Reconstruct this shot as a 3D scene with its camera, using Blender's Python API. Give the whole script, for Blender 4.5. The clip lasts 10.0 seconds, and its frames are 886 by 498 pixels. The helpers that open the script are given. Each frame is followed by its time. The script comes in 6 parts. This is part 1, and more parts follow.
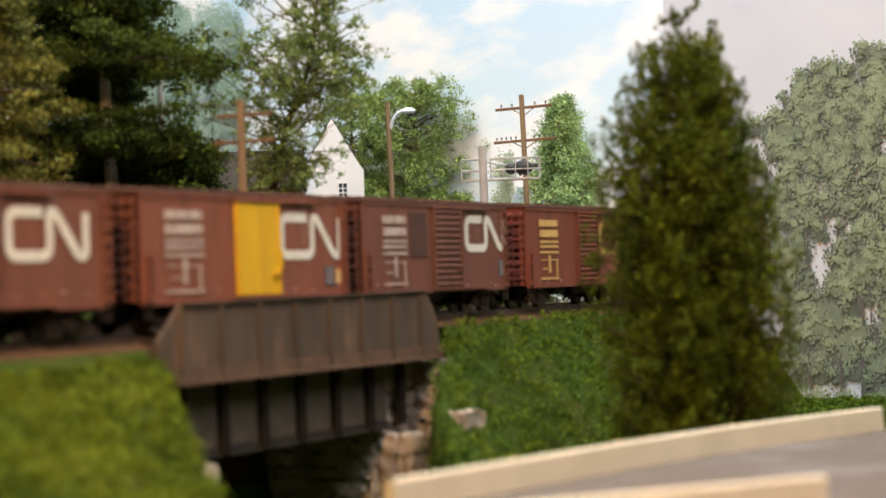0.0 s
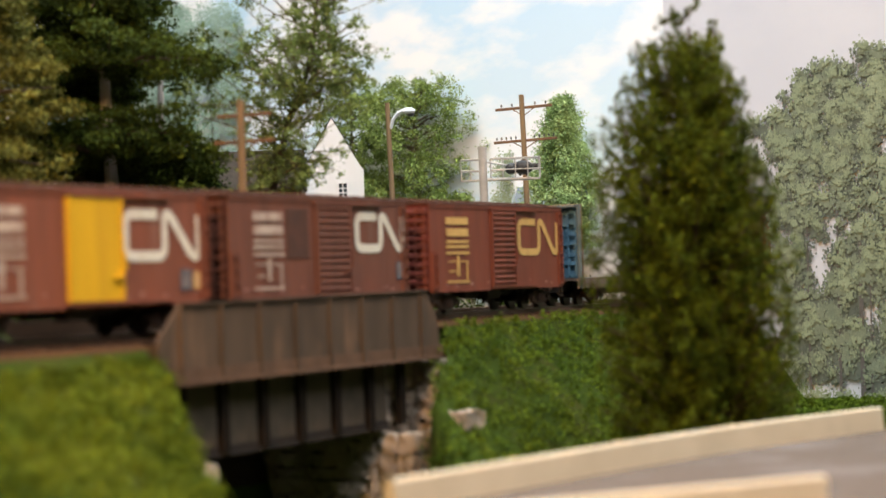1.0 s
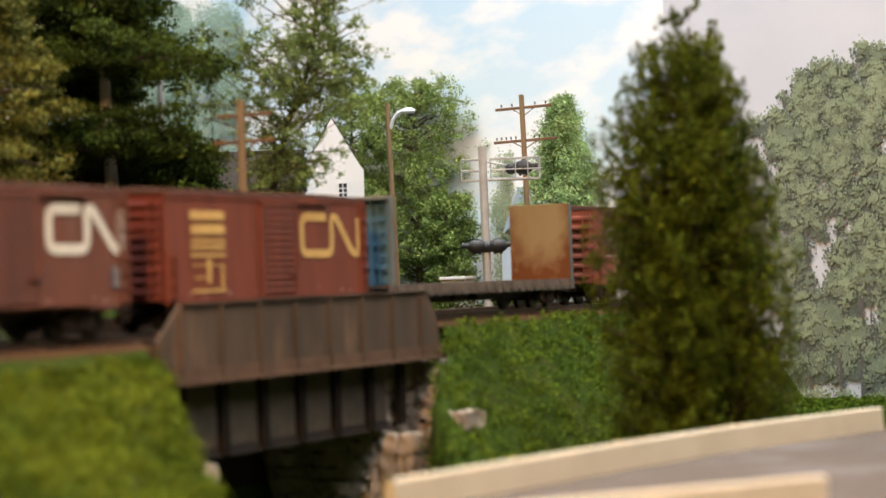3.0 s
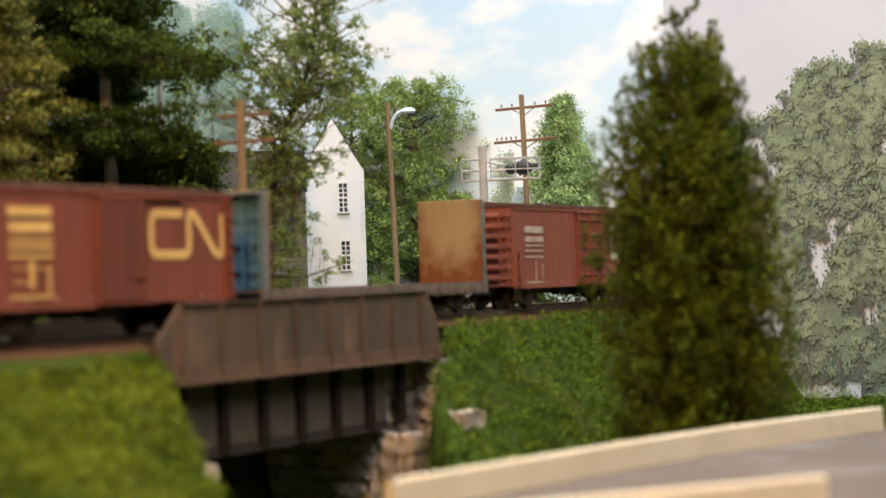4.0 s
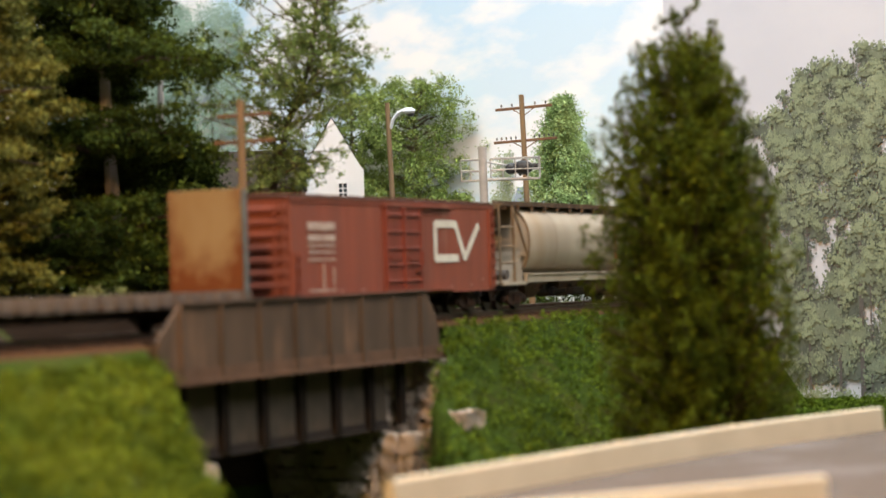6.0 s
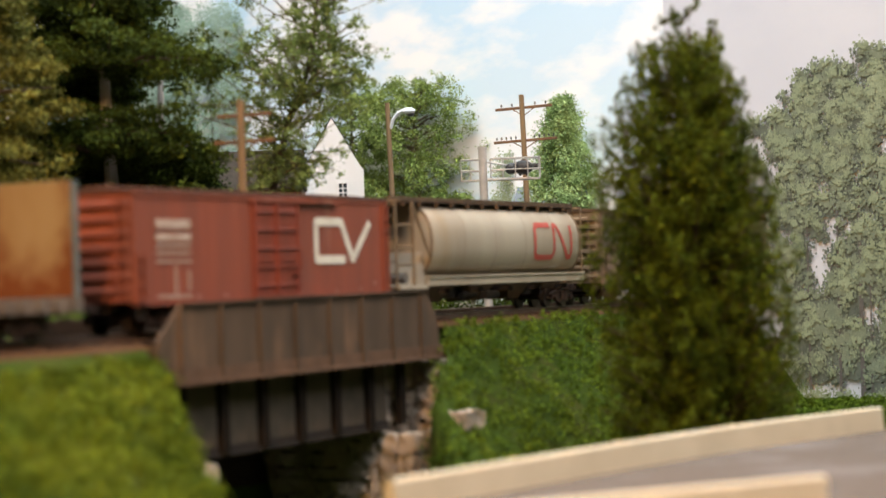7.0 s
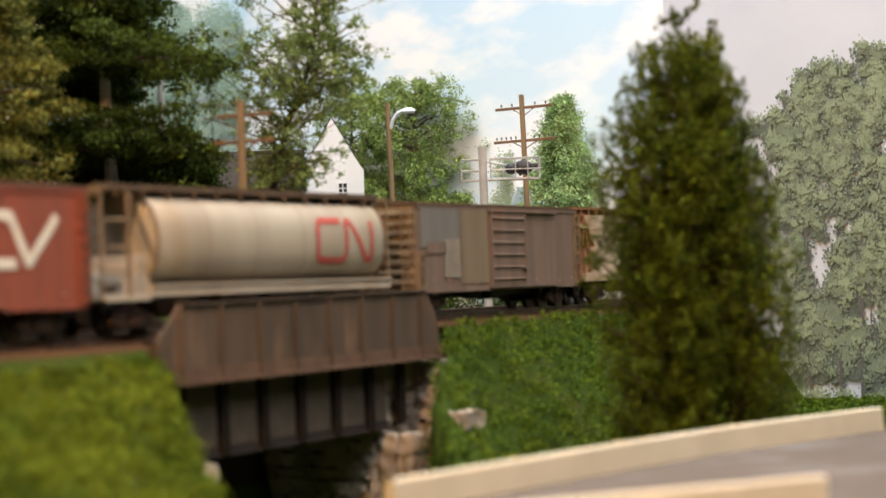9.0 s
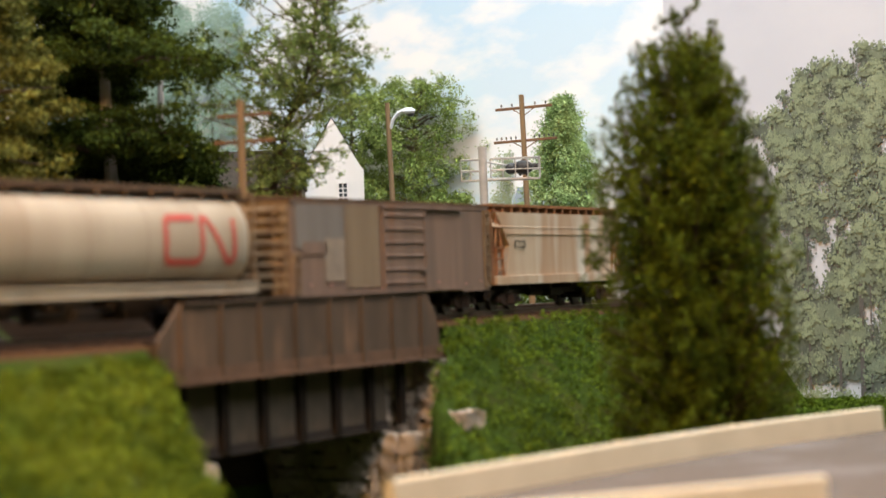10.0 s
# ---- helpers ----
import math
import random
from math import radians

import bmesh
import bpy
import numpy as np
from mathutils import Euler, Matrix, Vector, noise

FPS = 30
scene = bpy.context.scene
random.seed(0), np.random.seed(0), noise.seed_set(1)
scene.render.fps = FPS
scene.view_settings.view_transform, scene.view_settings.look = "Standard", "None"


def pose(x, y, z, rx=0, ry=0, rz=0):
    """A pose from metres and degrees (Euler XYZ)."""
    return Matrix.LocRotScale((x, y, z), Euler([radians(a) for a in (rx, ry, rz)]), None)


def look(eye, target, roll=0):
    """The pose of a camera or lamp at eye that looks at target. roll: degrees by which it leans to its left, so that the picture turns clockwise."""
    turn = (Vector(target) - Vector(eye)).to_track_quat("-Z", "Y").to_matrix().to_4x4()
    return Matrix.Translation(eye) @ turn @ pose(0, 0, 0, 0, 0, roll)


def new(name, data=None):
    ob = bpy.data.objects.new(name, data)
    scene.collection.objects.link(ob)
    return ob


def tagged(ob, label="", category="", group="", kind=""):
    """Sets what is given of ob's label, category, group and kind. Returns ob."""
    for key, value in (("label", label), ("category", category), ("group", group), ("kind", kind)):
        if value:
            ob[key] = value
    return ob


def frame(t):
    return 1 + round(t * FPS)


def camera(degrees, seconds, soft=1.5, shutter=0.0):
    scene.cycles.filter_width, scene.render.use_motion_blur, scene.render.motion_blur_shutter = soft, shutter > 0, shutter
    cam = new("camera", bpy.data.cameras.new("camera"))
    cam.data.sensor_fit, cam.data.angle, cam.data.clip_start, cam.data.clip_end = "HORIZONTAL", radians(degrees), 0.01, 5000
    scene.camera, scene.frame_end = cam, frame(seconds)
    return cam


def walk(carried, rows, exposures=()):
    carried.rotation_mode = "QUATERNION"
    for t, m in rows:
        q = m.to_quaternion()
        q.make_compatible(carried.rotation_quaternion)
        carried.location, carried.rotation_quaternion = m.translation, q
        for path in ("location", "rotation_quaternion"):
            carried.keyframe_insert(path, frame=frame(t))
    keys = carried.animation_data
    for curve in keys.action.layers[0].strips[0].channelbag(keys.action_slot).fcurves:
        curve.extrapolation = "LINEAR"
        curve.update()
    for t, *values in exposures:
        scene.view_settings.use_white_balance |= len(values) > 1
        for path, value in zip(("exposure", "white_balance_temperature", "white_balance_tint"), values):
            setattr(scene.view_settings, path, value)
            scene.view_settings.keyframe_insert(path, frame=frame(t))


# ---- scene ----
# A model railway at 1:87, in true metres. z = 0 is the rail top; FT is one foot at that scale.
cam = camera(24.86, 10.0, soft=1.5, shutter=0.4)
EYE = Vector((0.0, 0.0, 0.0155))
TILT = radians(0.883)
walk(cam, [(0.0, look(EYE, EYE + Vector((0, math.cos(TILT), math.sin(TILT))), -1.94)),
           (10.0, look(EYE, EYE + Vector((0, math.cos(TILT), math.sin(TILT))), -1.94))], exposures=[(0.0, 0.0), (10.0, 0.0)])
cam.data.dof.use_dof = True
cam.data.dof.focus_distance = 1.24
cam.data.dof.aperture_fstop = 12.5

FT = 0.3048 / 87
AX = Vector((-0.04505, 0.85289, 0.0))           # a point of the track's axis
DV = Vector((-0.45756, -0.88918, 0.0))          # the way the train goes
NV = Vector((0.88918, -0.45756, 0.0))           # across the track, to the viewer's side
HEAD = math.degrees(math.atan2(DV.y, DV.x))
HW = 0.0165                                     # half a car's width


def W(s, off, z=0.0):
    """World place from the distance along the track, across it, and the height over the rails."""
    return AX + DV * s + NV * off + Vector((0, 0, z))


def to_track(x, y):
    v = Vector((x, y, 0)) - AX
    return v.dot(DV), v.dot(NV)


def S(t):
    u = t - 5.0
    return 0.10244 * (u + 0.0031216 * u * u + 0.00015917 * u ** 3 - 0.000027092 * u ** 4)


# ---- world and light: a closed layout room with ceiling lamps ----
world = bpy.data.worlds.new("room_air")
scene.world = world
world.use_nodes = True
world.node_tree.nodes["Background"].inputs[0].default_value = (0.9, 0.93, 1.0, 1)
world.node_tree.nodes["Background"].inputs[1].default_value = 0.01


def lamp(name, at, target, sx, sy, watts, col):
    d = bpy.data.lights.new(name, "AREA")
    d.shape, d.size, d.size_y, d.energy, d.color = "RECTANGLE", sx, sy, watts, col
    o = new(name, d)
    o.matrix_world = look(at, target)
    return o


NEUTRAL, COOL = (0.97, 0.98, 1.0), (0.94, 0.98, 1.0)
LAMPS = [((0.50, 0.15, 1.18), 23.5, NEUTRAL), ((-0.75, 0.60, 1.18), 11.5, NEUTRAL), ((0.10, 1.0, 1.18), 26.0, COOL), ((0.3, -0.9, 1.18), 3.0, NEUTRAL)]
for at, watts, col in LAMPS:
    lamp("ceiling_lamp", at, (at[0], at[1] + 0.001, 0), 1.1, 0.25, watts, col)
WARM = (-0.18, 0.17, 0.44)                      # a warm lamp hung over the front of the layout
lamp("warm_lamp", WARM, (-0.17, 0.62, 0.0), 0.10, 0.10, 5.8, (1.0, 0.53, 0.18))


# ---- materials ----
def mat(name, col, col2=None, scale=300.0, amount=0.5, rough=0.7, metal=0.0, bump=0.2, stretch=(1, 1, 1), island=0.0, obj=0.0,
        col3=None, scale3=60.0, cut3=0.55, trans=0.0, detail=4.0):
    m = bpy.data.materials.new(name)
    m.use_nodes = True
    nt = m.node_tree
    N, L = nt.nodes, nt.links
    b = N["Principled BSDF"]
    tc = N.new("ShaderNodeTexCoord")
    mp = N.new("ShaderNodeMapping")
    mp.inputs["Scale"].default_value = stretch
    L.new(tc.outputs["Object"], mp.inputs["Vector"])
    nz = N.new("ShaderNodeTexNoise")
    nz.inputs["Scale"].default_value, nz.inputs["Detail"].default_value = scale, detail
    L.new(mp.outputs[0], nz.inputs["Vector"])
    mix = N.new("ShaderNodeMix")
    mix.data_type = "RGBA"
    col2 = col2 or tuple(c * 0.6 for c in col)
    mix.inputs["A"].default_value, mix.inputs["B"].default_value = (*col, 1), (*col2, 1)
    ramp = N.new("ShaderNodeMapRange")
    ramp.inputs["From Min"].default_value, ramp.inputs["From Max"].default_value = 0.35, 0.7
    ramp.inputs["To Max"].default_value = amount * 2 if amount < 0.5 else 1.0
    L.new(nz.outputs["Fac"], ramp.inputs["Value"])
    L.new(ramp.outputs[0], mix.inputs["Factor"])
    out = mix.outputs["Result"]
    if col3:
        n3 = N.new("ShaderNodeTexNoise")
        n3.inputs["Scale"].default_value, n3.inputs["Detail"].default_value = scale3, 5
        L.new(mp.outputs[0], n3.inputs["Vector"])
        r3 = N.new("ShaderNodeMapRange")
        r3.inputs["From Min"].default_value, r3.inputs["From Max"].default_value = cut3, cut3 + 0.15
        L.new(n3.outputs["Fac"], r3.inputs["Value"])
        m3 = N.new("ShaderNodeMix")
        m3.data_type = "RGBA"
        L.new(r3.outputs[0], m3.inputs["Factor"])
        L.new(out, m3.inputs["A"])
        m3.inputs["B"].default_value = (*col3, 1)
        out = m3.outputs["Result"]
    if island or obj:
        rnd = N.new("ShaderNodeNewGeometry" if island else "ShaderNodeObjectInfo")
        hsv = N.new("ShaderNodeHueSaturation")
        rr = N.new("ShaderNodeMapRange")
        k = island or obj
        rr.inputs["To Min"].default_value, rr.inputs["To Max"].default_value = 1 - k, 1 + k
        L.new(rnd.outputs["Random Per Island" if island else "Random"], rr.inputs["Value"])
        L.new(rr.outputs[0], hsv.inputs["Value"])
        L.new(out, hsv.inputs["Color"])
        out = hsv.outputs["Color"]
    L.new(out, b.inputs["Base Color"])
    b.inputs["Roughness"].default_value, b.inputs["Metallic"].default_value = rough, metal
    if rough > 0.72:                            # dull flock, foliage, stone and timber
        b.inputs["Specular IOR Level"].default_value = 0.12 if island else 0.06 if rough > 0.88 else 0.25
    if bump:
        bp = N.new("ShaderNodeBump")
        bp.inputs["Strength"].default_value, bp.inputs["Distance"].default_value = bump, 0.0006
        L.new(nz.outputs["Fac"], bp.inputs["Height"])
        L.new(bp.outputs[0], b.inputs["Normal"])
    if trans:
        tr = N.new("ShaderNodeBsdfTranslucent")
        L.new(out, tr.inputs["Color"])
        ms = N.new("ShaderNodeMixShader")
        ms.inputs[0].default_value = trans
        L.new(b.outputs[0], ms.inputs[1])
        L.new(tr.outputs[0], ms.inputs[2])
        L.new(ms.outputs[0], N["Material Output"].inputs["Surface"])
    return m


STREAK = (1, 1, 0.12)
M_BROWN1 = mat("faded_brown_paint", (0.205, 0.066, 0.038), (0.145, 0.050, 0.030), 160, 0.5, 0.62, bump=0.05, stretch=STREAK, col3=(0.24, 0.105, 0.072), scale3=80, cut3=0.60)
M_BROWN2 = mat("oxide_brown_paint", (0.235, 0.072, 0.040), (0.175, 0.056, 0.032), 160, 0.5, 0.6, bump=0.05, stretch=STREAK, col3=(0.28, 0.125, 0.088), scale3=80, cut3=0.59)
M_BROWN3 = mat("dark_brown_paint", (0.175, 0.060, 0.036), (0.125, 0.045, 0.028), 160, 0.5, 0.65, bump=0.05, stretch=STREAK, col3=(0.20, 0.095, 0.065), scale3=80, cut3=0.60)
M_BROWN4 = mat("mineral_red_paint", (0.205, 0.050, 0.026), (0.15, 0.038, 0.022), 160, 0.5, 0.6, bump=0.05, stretch=STREAK)
M_RED = mat("faded_red_paint", (0.265, 0.066, 0.036), (0.19, 0.055, 0.034), 110, 0.5, 0.62, bump=0.05, stretch=STREAK, col3=(0.30, 0.125, 0.085), scale3=75, cut3=0.58)
M_END = mat("bright_oxide_end_paint", (0.155, 0.025, 0.015), (0.095, 0.020, 0.013), 160, 0.5, 0.65, bump=0.05)
M_GREYCAR = mat("weathered_grey_brown_paint", (0.205, 0.135, 0.100), (0.145, 0.10, 0.076), 130, 0.5, 0.75, bump=0.05, stretch=STREAK, col3=(0.22, 0.11, 0.06), scale3=55, cut3=0.6)
M_GREYPATCH = mat("grey_patch_paint", (0.185, 0.165, 0.145), (0.145, 0.125, 0.11), 150, 0.5, 0.75, bump=0.05, stretch=STREAK)
M_TANPATCH = mat("tan_patch_paint", (0.27, 0.22, 0.165), (0.22, 0.175, 0.135), 150, 0.5, 0.75, bump=0.05)
M_ROOF = mat("dusty_brown_roof", (0.10, 0.045, 0.032), (0.07, 0.036, 0.027), 200, 0.5, 0.8, bump=0.1)
M_YELLOW = mat("yellow_door_paint", (0.72, 0.42, 0.012), (0.62, 0.35, 0.012), 150, 0.5, 0.55, bump=0.05, stretch=STREAK)
M_WHITE = mat("off_white_lettering", (0.74, 0.70, 0.60), (0.62, 0.56, 0.46), 220, 0.5, 0.7, bump=0)
M_FAINT = mat("worn_white_lettering", (0.50, 0.40, 0.33), (0.36, 0.24, 0.19), 260, 0.5, 0.7, bump=0)
M_GHOST = mat("ghosted_pink_lettering", (0.40, 0.22, 0.18), (0.32, 0.13, 0.10), 260, 0.5, 0.7, bump=0)
M_GOLD = mat("gold_lettering", (0.66, 0.41, 0.13), (0.55, 0.32, 0.10), 220, 0.5, 0.7, bump=0)
M_REDMARK = mat("red_emblem_paint", (0.50, 0.075, 0.055), (0.42, 0.09, 0.065), 220, 0.5, 0.7, bump=0)
M_BLUEBOX = mat("slate_blue_stencil", (0.07, 0.09, 0.12), (0.05, 0.065, 0.09), 220, 0.5, 0.7, bump=0)
M_UNDER = mat("black_underframe", (0.022, 0.018, 0.016), (0.035, 0.026, 0.02), 220, 0.5, 0.75, bump=0.1)
M_TRUCK = mat("rusty_truck_casting", (0.028, 0.018, 0.013), (0.06, 0.03, 0.018), 260, 0.5, 0.8, bump=0.1)
M_WHEEL = mat("worn_wheel_steel", (0.11, 0.095, 0.085), (0.06, 0.045, 0.038), 300, 0.5, 0.4, metal=0.8, bump=0)
M_BLUE = mat("faded_blue_steel", (0.085, 0.185, 0.265), (0.06, 0.135, 0.20), 160, 0.5, 0.6, bump=0.05, stretch=STREAK)
M_BLUEGREY = mat("blue_grey_steel_edge", (0.13, 0.155, 0.15), (0.10, 0.11, 0.10), 160, 0.5, 0.65, bump=0.05)
M_DECK = mat("grey_weathered_deck", (0.165, 0.125, 0.098), (0.105, 0.078, 0.062), 200, 0.5, 0.85, bump=0.15, col3=(0.26, 0.12, 0.06), scale3=110, cut3=0.62)
M_TANK = mat("dirty_cream_tank_paint", (0.42, 0.36, 0.275), (0.34, 0.275, 0.20), 45, 0.5, 0.6, bump=0.03, stretch=(1, 0.3, 0.3), col3=(0.33, 0.245, 0.155), scale3=30, cut3=0.6)
M_CAGE = mat("rusty_tan_steelwork", (0.23, 0.165, 0.10), (0.14, 0.09, 0.055), 180, 0.5, 0.75, bump=0.1)
M_HATCH = mat("brown_roof_walk_steel", (0.12, 0.075, 0.045), (0.07, 0.045, 0.03), 180, 0.5, 0.85, bump=0.1)
M_TAN = mat("rust_streaked_tan_paint", (0.50, 0.40, 0.29), (0.36, 0.20, 0.105), 46, 0.5, 0.7, bump=0.05, stretch=(1, 1, 0.12), col3=(0.62, 0.58, 0.50), scale3=38, cut3=0.53)
M_REDDOOR = mat("deep_red_door_paint", (0.22, 0.042, 0.022), (0.15, 0.036, 0.022), 120, 0.5, 0.6, bump=0.05, stretch=STREAK)
# brown boxcar ends, with the shade between the cars put into the colour
M_DARKEND = mat("shaded_brown_end_paint", (0.085, 0.026, 0.016), (0.045, 0.018, 0.012), 160, 0.5, 0.75, bump=0.05)
M_OLIVETAN = mat("olive_tan_patch_paint", (0.215, 0.158, 0.100), (0.175, 0.125, 0.078), 130, 0.5, 0.75, bump=0.05, stretch=STREAK)
M_RUSTCAGE = mat("orange_rust_steelwork", (0.33, 0.145, 0.060), (0.20, 0.085, 0.04), 180, 0.5, 0.8, bump=0.1)
M_TWIG = mat("olive_twig_bark", (0.15, 0.135, 0.072), (0.10, 0.09, 0.05), 300, 0.5, 0.95, bump=0.2)
# near-black stiffeners, much darker than the lower girder's plates
M_STIFF = mat("black_stiffener_steel", (0.014, 0.011, 0.009), (0.022, 0.016, 0.012), 220, 0.5, 0.95, bump=0.1)
M_BROWNROOF = mat("dark_brown_shingles", (0.055, 0.044, 0.034), (0.036, 0.030, 0.024), 300, 0.5, 0.9, bump=0.2)
# near-black ground colour: the shade under the cars, painted in
M_SHADESTRIP = mat("under_car_shade_colour", (0.030, 0.020, 0.013), (0.018, 0.013, 0.010), 600, 0.5, 0.95, bump=0.5)
M_TANWALL = mat("weathered_tan_boards", (0.150, 0.118, 0.074), (0.105, 0.083, 0.054), 140, 0.5, 0.85, bump=0.1, stretch=(0.2, 1, 1))
M_REDDOORWOOD = mat("dark_red_door_wood", (0.10, 0.022, 0.012), None, 200, 0.5, 0.8, bump=0.05)
M_PRINTDARK = mat("printed_shaded_foliage", (0.185, 0.205, 0.160), (0.130, 0.148, 0.120), 60, 0.5, 0.85, bump=0, island=0.12)
M_PRINTMID = mat("printed_grey_green_foliage", (0.285, 0.325, 0.225), (0.215, 0.250, 0.175), 60, 0.5, 0.85, bump=0, island=0.12)
M_GIRDER = mat("brown_weathered_girder", (0.100, 0.067, 0.045), (0.066, 0.046, 0.032), 90, 0.5, 0.85, bump=0.15, stretch=(1, 1, 0.35), col3=(0.16, 0.095, 0.058), scale3=60, cut3=0.57)
M_LOWGIRDER = mat("dark_steel_girder", (0.100, 0.076, 0.056), (0.066, 0.052, 0.038), 120, 0.5, 0.85, bump=0.15)
M_RUST = mat("rust_brown_flange", (0.140, 0.080, 0.049), (0.095, 0.056, 0.036), 120, 0.5, 0.85, bump=0.15)
M_RAIL = mat("rusty_rail_steel", (0.12, 0.075, 0.05), (0.09, 0.055, 0.04), 200, 0.5, 0.6, metal=0.3, bump=0.05)
M_RAILTOP = mat("polished_rail_head", (0.62, 0.60, 0.57), (0.5, 0.48, 0.45), 200, 0.5, 0.28, metal=1.0, bump=0)
M_TIE = mat("brown_sleeper_wood", (0.075, 0.045, 0.030), (0.05, 0.034, 0.025), 300, 0.5, 0.9, bump=0.2, obj=0.3)
M_BALLAST = mat("brown_ballast", (0.085, 0.042, 0.019), (0.045, 0.025, 0.014), 900, 0.5, 0.95, bump=0.6)
M_GROUND = mat("green_turf_scatter", (0.034, 0.055, 0.006), (0.02, 0.034, 0.005), 700, 0.5, 0.95, bump=0.6, col3=(0.045, 0.050, 0.010), scale3=40, cut3=0.5)
M_GRASS = mat("static_grass", (0.150, 0.185, 0.012), (0.065, 0.098, 0.006), 38, 0.5, 0.85, bump=0, island=0.45, trans=0.15)
M_GRASSR = mat("deep_green_turf", (0.110, 0.155, 0.012), (0.042, 0.078, 0.006), 45, 0.5, 0.9, bump=0, island=0.45, trans=0.15)
M_STONE = mat("tan_cut_stone", (0.45, 0.375, 0.31), (0.27, 0.22, 0.18), 160, 0.5, 0.9, bump=0.5, obj=0.28, col3=(0.19, 0.145, 0.12), scale3=120, cut3=0.6)
M_MORTAR = mat("dark_mortar_core", (0.06, 0.05, 0.042), (0.04, 0.034, 0.03), 300, 0.5, 0.95, bump=0.3)
M_PARAPET = mat("cream_concrete_parapet", (0.62, 0.53, 0.385), (0.55, 0.465, 0.33), 60, 0.5, 0.8, bump=0.08)
M_ROAD = mat("grey_road_surface", (0.122, 0.098, 0.081), (0.097, 0.079, 0.066), 500, 0.5, 0.9, bump=0.2, col3=(0.145, 0.124, 0.113), scale3=30, cut3=0.52)
M_BRICKISH = mat("brown_earth_edge", (0.10, 0.055, 0.03), None, 300, 0.5, 0.9)
M_POLE = mat("brown_pole_wood", (0.27, 0.175, 0.090), (0.18, 0.115, 0.062), 250, 0.5, 0.8, bump=0.1, stretch=(1, 1, 0.1))
M_ARM = mat("crossarm_wood", (0.21, 0.11, 0.055), (0.14, 0.08, 0.045), 250, 0.5, 0.8, bump=0.1)
M_INSUL = mat("dark_insulator", (0.05, 0.05, 0.055), None, 300, 0.5, 0.3, bump=0)
M_SILVER = mat("aluminium_paint", (0.52, 0.50, 0.47), (0.42, 0.40, 0.38), 200, 0.5, 0.45, metal=0.3, bump=0.03)
M_BLACK = mat("black_signal_paint", (0.012, 0.012, 0.013), (0.02, 0.02, 0.02), 200, 0.5, 0.5, bump=0)
M_LAMPW = mat("pale_lamp_arm", (0.78, 0.79, 0.80), (0.7, 0.71, 0.73), 200, 0.5, 0.4, bump=0)
M_SIDING = mat("white_clapboard", (0.70, 0.69, 0.67), (0.63, 0.62, 0.60), 200, 0.5, 0.7, bump=0.03)
M_SHINGLE = mat("dark_shingle_roof", (0.05, 0.052, 0.055), (0.035, 0.036, 0.038), 300, 0.5, 0.9, bump=0.2)
M_GLASS = mat("dark_window_glass", (0.05, 0.06, 0.065), None, 100, 0.3, 0.08, bump=0)
M_BARK = mat("grey_brown_bark", (0.11, 0.08, 0.055), (0.06, 0.045, 0.03), 300, 0.5, 0.95, bump=0.4, stretch=(1, 1, 0.3))
M_PALEBARK = mat("pale_bark", (0.42, 0.39, 0.36), (0.28, 0.25, 0.22), 250, 0.5, 0.95, bump=0.4, stretch=(1, 1, 0.3))
M_CEDAR = mat("cedar_foliage", (0.108, 0.132, 0.006), (0.042, 0.060, 0.004), 45, 0.5, 0.8, bump=0, island=0.5, trans=0.10)
M_PINE = mat("dark_pine_foliage", (0.066, 0.088, 0.009), (0.018, 0.032, 0.005), 34, 0.5, 0.85, bump=0, island=0.5, trans=0.1)
M_LEAF2 = mat("sparse_olive_foliage", (0.270, 0.345, 0.100), (0.135, 0.185, 0.050), 40, 0.5, 0.8, bump=0, island=0.55, trans=0.3)
M_LEAF3 = mat("bright_leaf_foliage", (0.265, 0.34, 0.095), (0.075, 0.120, 0.027), 55, 0.5, 0.8, bump=0, island=0.65, trans=0.08)
M_LEAFB = mat("pale_leaf_foliage", (0.36, 0.47, 0.19), (0.17, 0.27, 0.10), 60, 0.5, 0.85, bump=0, island=0.4)
M_LEAFH = mat("printed_hazy_foliage", (0.37, 0.42, 0.27), (0.29, 0.34, 0.215), 60, 0.5, 0.85, bump=0, island=0.10)
M_TEAL = mat("printed_teal_foliage", (0.33, 0.44, 0.36), (0.22, 0.32, 0.25), 60, 0.5, 0.85, bump=0, island=0.12)
M_OLIVE = mat("brown_olive_foliage", (0.165, 0.155, 0.030), (0.060, 0.066, 0.012), 35, 0.5, 0.85, bump=0, island=0.5, trans=0.1)
M_PRINTBARK = mat("printed_bark", (0.17, 0.15, 0.135), (0.12, 0.11, 0.10), 200, 0.5, 0.85, bump=0)
M_BUSH = mat("pale_bush_foliage", (0.22, 0.22, 0.085), (0.14, 0.15, 0.05), 60, 0.5, 0.85, bump=0, island=0.5, trans=0.2)
M_PALEBLUE = mat("printed_pale_blue", (0.52, 0.60, 0.68), (0.45, 0.53, 0.62), 120, 0.5, 0.8, bump=0)
M_SLATE = mat("printed_slate_blue", (0.36, 0.43, 0.52), (0.30, 0.36, 0.44), 120, 0.5, 0.8, bump=0)
M_PINKBRICK = mat("pink_brick", (0.52, 0.27, 0.22), (0.62, 0.40, 0.34), 400, 0.5, 0.85, bump=0.1)
M_WALL = mat("room_wall_paint", (0.20, 0.185, 0.165), (0.18, 0.165, 0.15), 20, 0.3, 0.8, bump=0.05)
M_CEIL = mat("white_ceiling_paint", (0.50, 0.48, 0.45), (0.47, 0.45, 0.42), 20, 0.3, 0.9, bump=0.05)
